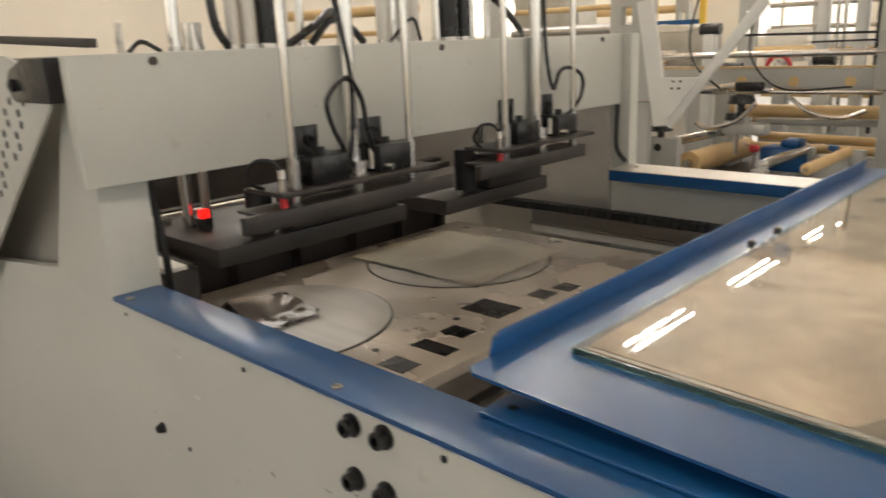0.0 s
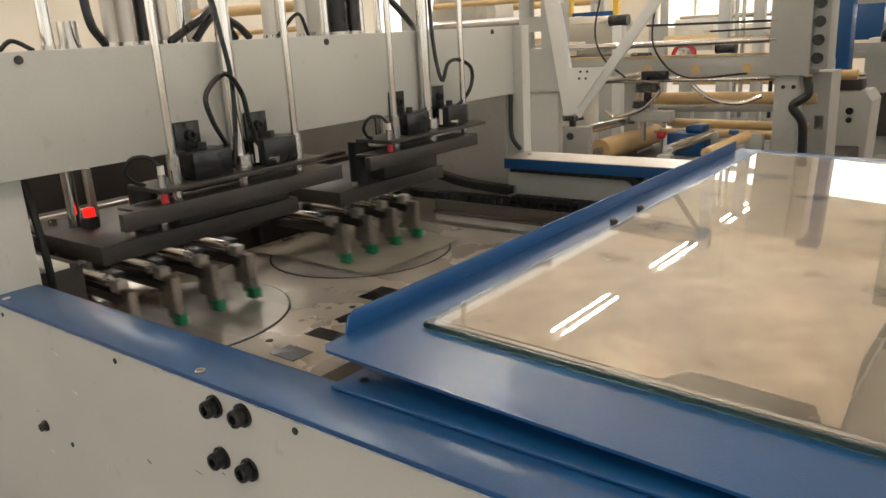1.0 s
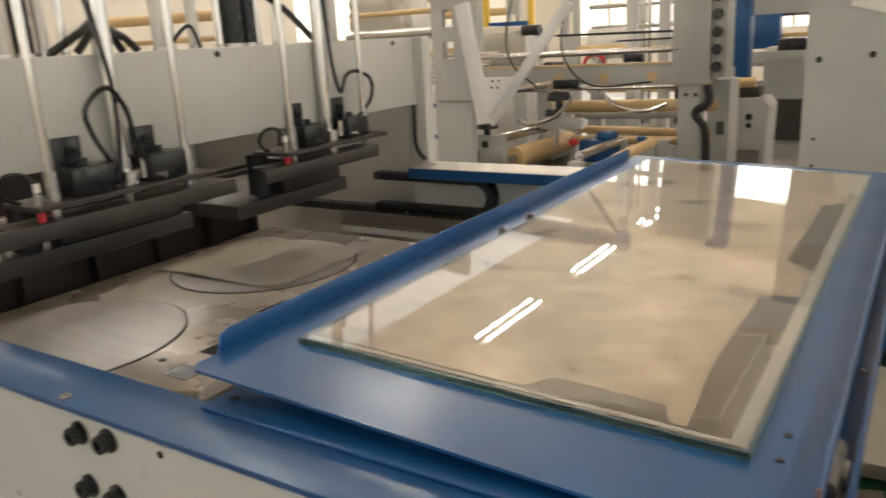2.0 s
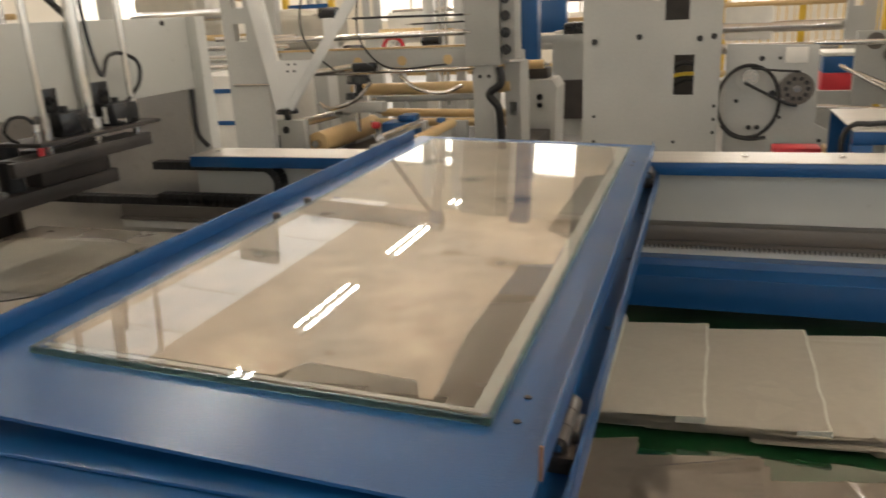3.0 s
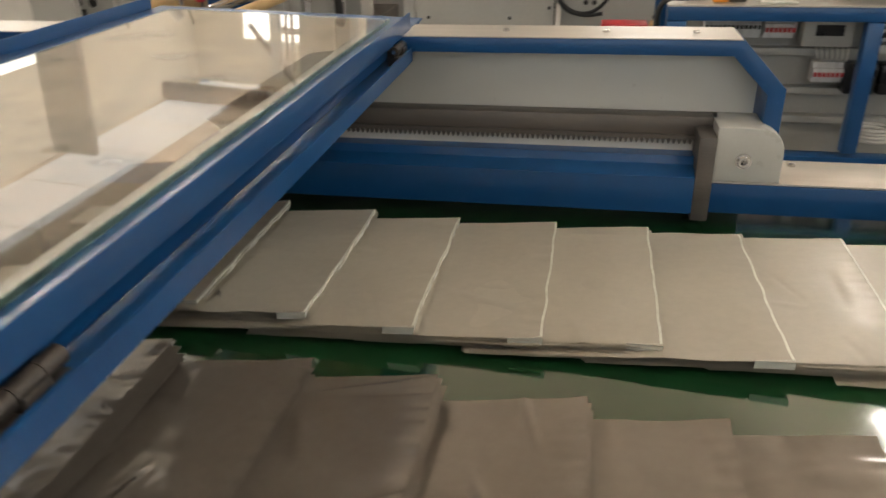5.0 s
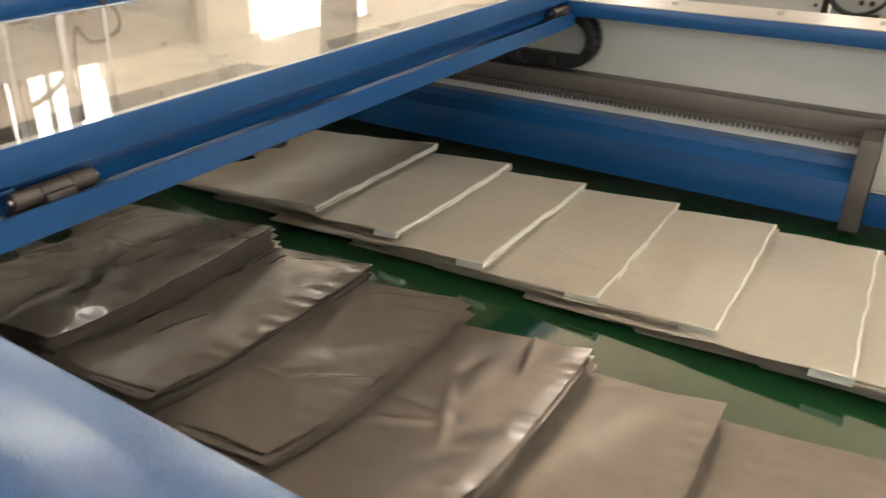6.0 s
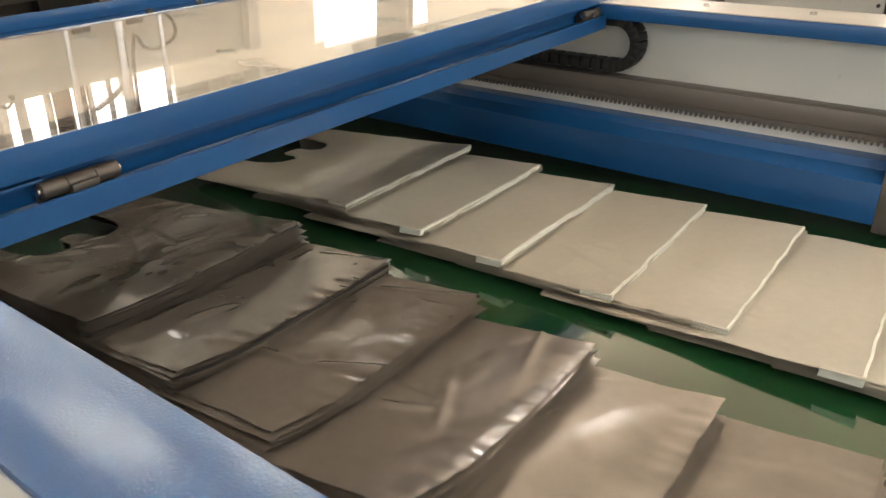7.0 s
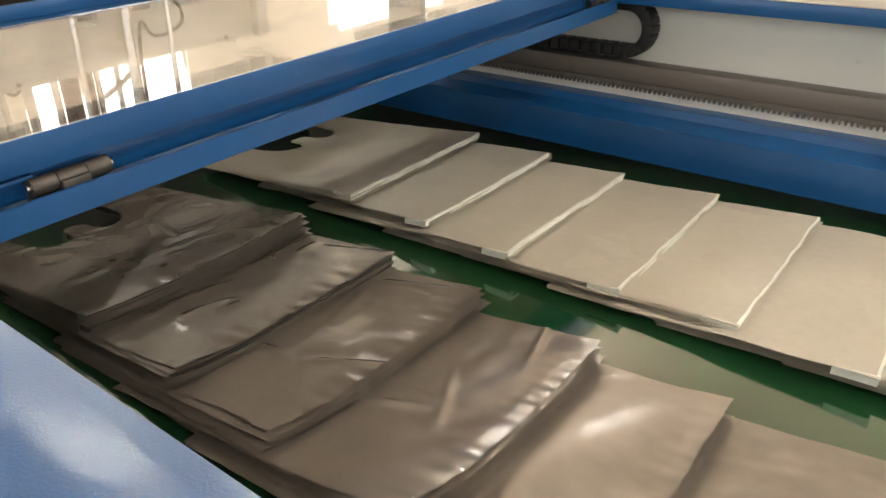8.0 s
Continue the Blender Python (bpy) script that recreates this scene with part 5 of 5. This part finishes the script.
bm = B(); box(bm, 1.62, 3.9, 3.80, 3.84, 0.0, 0.845); part("back", bm, BLUE, ecab)
bm = B(); tube(bm, [(1.60, 3.2, 0.60), (1.585, 3.2, 0.80), (1.62, 3.2, 0.868), (1.70, 3.25, 0.866), (1.78, 3.3, 0.864)], 0.012)
part("door_seal", bm, BLACK, ecab, "black cable bundle along the corner")
for z in (0.60, 0.43, 0.30):
    bm = B(); box(bm, 1.75, 3.85, 3.44, 3.50, z, z + 0.03, 0.002)
    part("wire_duct", bm, GREY_FAR, ecab)
BREAKER = material("breaker_plastic", (0.62, 0.63, 0.62), 0.4, per_object=0.12)
bm = B()
box(bm, 0, 0.0165, -0.06, 0, 0, 0.085, 0.001); box(bm, 0.0, 0.0165, -0.078, -0.06, 0.022, 0.062, 0.001)
brk = finish("breaker", bm, BREAKER)
bm = B(); box(bm, 0.003, 0.0135, -0.088, -0.0785, 0.028, 0.046, 0.001)
tog_red = finish("toggle", bm, RED)
bm = B(); box(bm, 0.003, 0.0135, -0.088, -0.0785, 0.040, 0.056, 0.001)
tog_dark = finish("toggle", bm, BLACK_GLOSS)
for x0, n_, z0, red in ((1.80, 13, 0.685, False), (2.045, 7, 0.685, True), (2.47, 22, 0.69, False), (2.27, 7, 0.50, True), (2.47, 20, 0.625, False), (1.80, 11, 0.50, False)):
    for k in range(n_):
        ob = new("breaker", brk); ob.parent = ecab; ob.location = (x0 + k * 0.0178, 3.44, z0)
        tg = new("toggle", tog_red if red else tog_dark); tg.parent = ob
meter = B(); box(meter, 2.20, 2.40, 3.36, 3.43, 0.655, 0.765, 0.003)
meter = part("power_meter", meter, GREY_FAR, ecab)
bm = B(); box(bm, 2.25, 2.36, 3.355, 3.36, 0.70, 0.745)
part("display", bm, BLACK_GLOSS, meter, "dark display")
for k in range(6):
    bm = B(); box(bm, 2.40 + k * 0.135, 2.52 + k * 0.135, 3.34, 3.44, 0.46, 0.585, 0.004)
    d_ = part("servo_drive", bm, BLACK_GLOSS, ecab, "dark grey servo drive")
    bm = B(); box(bm, 2.44 + k * 0.135, 2.49 + k * 0.135, 3.335, 3.3395, 0.53, 0.55)
    part("label_plate", bm, WHITE_STRIP, d_)
for k in range(7):
    bm = B(); tube(bm, [(2.28 + k * 0.02, 3.42, 0.575), (2.285 + k * 0.02, 3.40, 0.60), (2.28 + k * 0.022, 3.43, 0.64)], 0.004, n=4)
    part("wire", bm, WHITE_STRIP, ecab)
bm = B()
for k in range(4):
    r = 0.075 + 0.004 * (k % 2)
    tube(bm, [(2.56 + r * math.cos(a), 3.38 + r * 0.8 * math.sin(a), 0.255 + 0.016 * k) for a in (2 * math.pi * i / 12 for i in range(13))], 0.009, n=2)
solid("cable_coil", bm, WHITE_STRIP, "coil of white cable lying in the cabinet", "cable coil")
tool = thing("hand_tool", "small orange and black hand tool on the cabinet", "tool")
bm = B(); box(bm, 1.80, 1.86, 3.22, 3.26, 0.853, 0.875, 0.006)
part("grip", bm, material("orange_plastic", (0.75, 0.30, 0.03), 0.4), tool)
bm = B(); box(bm, 1.86, 1.93, 3.23, 3.25, 0.853, 0.866, 0.003)
part("blade", bm, DARK, tool)
bm = B(); box(bm, 1.98, 2.12, 3.20, 3.34, 0.853, 0.861, 0.002)
solid("paper_sheets", bm, WHITE_STRIP, "white paper sheets on the cabinet top", "paper")
bm = B(); rod(bm, (2.24, 3.30, 0.853), (2.24, 3.30, 0.93), 0.038, 0.034, seg=20)
solid("white_pot", bm, WHITE_STRIP, "small white plastic pot on the cabinet top", "pot")
bm = B()
film_sheet(bm, random.Random(9), 2.30, 2.55, 3.20, 3.42, lambda u, v: 0.875 + 0.03 * math.sin(u * 3.1), 0.04, None, 16, 14)
solid("plastic_bag", bm, PALE_FILM, "crumpled clear plastic bag on the cabinet top", "plastic bag")
bm = B()
tube(bm, [(2.50, 3.5, 1.30), (2.52, 3.4, 1.10), (2.45, 3.35, 0.98), (2.40, 3.32, 0.90)], 0.03)
solid("black_hose", bm, BLACK, "thick black hose bending down to the cabinet", "hose")

wheel = thing("valve_stand", "grey valve stand with a red spoked wheel", "valve stand")
bm = B()
ring_pts = [(-1.80 + 0.10 * math.cos(a), 6.5, 1.10 + 0.10 * math.sin(a)) for a in (2 * math.pi * k / 16 for k in range(17))]
tube(bm, ring_pts, 0.020, n=3)
part("rim", bm, RED, wheel)
for k in range(3):
    a = math.pi * k / 3
    bm = B(); rod(bm, (-1.80 - 0.1 * math.cos(a), 6.5, 1.10 - 0.1 * math.sin(a)), (-1.80 + 0.1 * math.cos(a), 6.5, 1.10 + 0.1 * math.sin(a)), 0.012, seg=14)
    part("spoke", bm, WHITE_STRIP, wheel)
bm = B(); box(bm, -1.86, -1.74, 6.54, 6.66, 0.0, 1.16, 0.01); part("stand", bm, GREY_FAR, wheel)
for x, y, z in ((-2.17, 6.4, 1.10), (-2.30, 6.2, 1.45), (-1.45, 6.6, 1.16)):
    m_ = thing("small_motor", "small black motor on a grey pillar", "motor", "small motors", at=(x, y, z))
    bm = B(); rod(bm, (-0.09, 0, 0), (0.09, 0, 0), 0.05, seg=18); part("barrel", bm, BLACK_GLOSS, m_)
    bm = B(); box(bm, -0.05, 0.05, -0.05, 0.05, -z, -0.045, 0.01); part("pillar", bm, PALE_PAINT, m_)
frame_ = thing("column_frame", "pale painted column frame with steel pipes", "machine frame")
for x in (-1.62, -1.30, -1.02):
    bm = B(); box(bm, x - 0.05, x + 0.05, 7.0, 7.08, 0.0, 2.7, 0.006); part("column", bm, PALE_PAINT, frame_)
for x, m in ((-1.48, STEEL), (-1.42, STEEL), (-1.15, BLACK)):
    bm = B(); rod(bm, (x, 6.96, 0.5), (x, 6.96, 2.6), 0.018, seg=14); part("pipe", bm, m, frame_)
for z in (1.25, 1.7, 2.2):
    bm = B(); box(bm, -1.57, -1.07, 7.01, 7.07, z, z + 0.05, 0.004); part("tie", bm, PALE_PAINT, frame_)

# ---- far machines and hall furniture ----
def far_machine(x, y, w, h, seed):
    """A far winding machine: uprights, cross bars, tan rollers and a blue base."""
    r = random.Random(seed)
    m = thing("winding_machine", "far grey winding machine with tan rollers", "machine", "far machines", at=(x, y, 0))
    for sx in (0, w):
        bm = B(); pierced(bm, sx, sx + 0.22, 0, h, 0, 0.10, [(sx + 0.06, sx + 0.15, h * 0.6, h * 0.72)])
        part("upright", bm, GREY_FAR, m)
    for k in range(7):
        z = 0.35 + k * (h - 0.4) / 7
        bm = B(); rod(bm, (0.22, r.uniform(0, 0.5), z), (w, r.uniform(0, 0.5), z), r.choice((0.03, 0.045, 0.06)), seg=18)
        part("roller", bm, r.choice((TAN, TAN, STEEL, GREY_FAR)), m)
    bm = B(); box(bm, 0.25, w - 0.05, 0.2, 0.6, 0, 0.5, 0.02)
    part("base", bm, r.choice((BLUE, GREY_FAR)), m)
    bm = B(); box(bm, 0.3, 0.8, 0.1, 0.3, h * 0.45, h * 0.62, 0.02)
    part("drive_box", bm, r.choice((BLUE, WHITE_STRIP)), m)
    return m


for k, (x, y, w, h) in enumerate(((-7.6, 5.2, 2.2, 2.1), (-5.1, 6.4, 1.9, 2.0), (-3.3, 9.2, 1.6, 2.3), (-1.5, 9.6, 1.3, 2.4), (0.9, 8.8, 1.5, 2.1), (2.6, 7.6, 1.8, 1.9), (4.6, 8.4, 1.8, 2.2), (-6.8, 10.5, 2.0, 2.4), (2.9, 10.9, 2.0, 2.6))):
    far_machine(x, y, w, h, k + 11)
rack_ = thing("safety_fence", "yellow post safety fence with blue mesh", "fence")
YELLOW = material("yellow_paint", (0.70, 0.45, 0.04), 0.45)
for x in (-4.9, -4.15, 1.2, 2.1, 3.0):
    bm = B(); box(bm, x - 0.04, x + 0.04, 10.0, 10.08, 0, 2.2)
    part("post", bm, YELLOW, rack_)
for a, b in ((-4.86, -4.19), (1.24, 2.06), (2.14, 2.96)):
    bm = B(); box(bm, a, b, 10.02, 10.06, 1.46, 1.60)
    part("mesh_rail", bm, BLUE if a < 0 else YELLOW, rack_)
    for k in range(9):
        x = a + (b - a) * (k + 0.5) / 9
        bm = B(); box(bm, x - 0.006, x + 0.006, 10.03, 10.05, 0.2, 1.455)
        part("mesh_wire", bm, BLUE if a < 0 else YELLOW, rack_)
def wrapped(x0, x1, y0, y1, z0, z1, seed):
    bm = B()
    bmesh.ops.create_icosphere(bm, subdivisions=4, radius=1.0)
    c = Vector(((x0 + x1) / 2, (y0 + y1) / 2, (z0 + z1) / 2)); h = Vector(((x1 - x0) / 2, (y1 - y0) / 2, (z1 - z0) / 2))
    for v in bm.verts:
        p = v.co.copy()
        q = Vector([math.copysign(abs(t_) ** 0.45, t_) for t_ in p])
        n_ = noise.noise(p * 3.1 + Vector((seed, 0, 0))) * 0.10 + noise.noise(p * 8 + Vector((seed, 5, 0))) * 0.05
        v.co = c + Vector((q.x * h.x, q.y * h.y, q.z * h.z)) * (1 + n_)
    return bm
bundle = thing("wrapped_bundle", "film-wrapped pale goods bundle on a stand", "wrapped goods")
part("wrapping", wrapped(-4.0, -3.1, 7.8, 8.4, 1.05, 1.52, 1), PALE_FILM, bundle)
bm = B(); box(bm, -4.0, -3.1, 7.85, 8.35, 0, 1.06); part("stand", bm, GREY_FAR, bundle)
bundle2 = thing("wrapped_bundle", "film-wrapped pale goods bundle on a stand", "wrapped goods")
part("wrapping", wrapped(-5.6, -4.7, 7.5, 8.3, 1.2, 2.1, 7), PALE_FILM, bundle2)
bm = B(); box(bm, -5.6, -4.7, 7.55, 8.25, 0, 1.21); part("stand", bm, GREY_FAR, bundle2)
whitecab = thing("white_cabinet", "white machine cabinet with blue stripes", "machine cabinet")
bm = B(); box(bm, -3.1, -2.25, 5.0, 5.7, 0, 1.0, 0.01); part("body", bm, WHITE_STRIP, whitecab)
for z in (0.60, 0.86):
    bm = B(); box(bm, -3.11, -2.24, 4.985, 4.999, z, z + 0.035); part("stripe", bm, BLUE, whitecab, "blue stripe")
for k in range(4):
    bm = B(); rod(bm, (-3.1, 5.1 + k * 0.15, 1.06 + k * 0.07), (-2.3, 5.1 + k * 0.15, 1.06 + k * 0.07), 0.02, seg=14); part("rod", bm, STEEL, whitecab)


def motions():
    pos = [(0, 0.40), (0.5, -0.19), (0.6, -0.31), (0.8, -0.55), (1.0, -0.765), (1.2, -1.0), (1.4, -1.23), (1.6, -1.42), (1.8, -1.48), (4.5, -1.48), (4.7, -1.35), (5.6, -0.25), (5.8, 0.0), (6.0, 0.15), (6.3, 0.18), (8.0, 0.18)]
    walk(carriage, [(t, pose(x, 0, 0)) for t, x in pos])
    bend = [(0, 0.50), (0.5, 0.20), (1.2, -0.20), (1.5, -0.28), (4.6, -0.28), (4.8, -0.20), (5.6, 0.64), (5.8, 0.80), (6.0, 0.925), (6.3, 0.958), (8.0, 0.958)]
    walk(chain_bend, [(t, pose(x, 0, 0)) for t, x in bend])
    walk(scrap, [(0, pose(0, 0, 0)), (0.7, pose(0, 0, 0)), (0.9, pose(-0.12, 0, 0.01)), (1.2, pose(-0.42, 0, 0.02)), (1.6, pose(-0.62, 0, 0.02)), (8.0, pose(-0.62, 0, 0.02))])


motions()
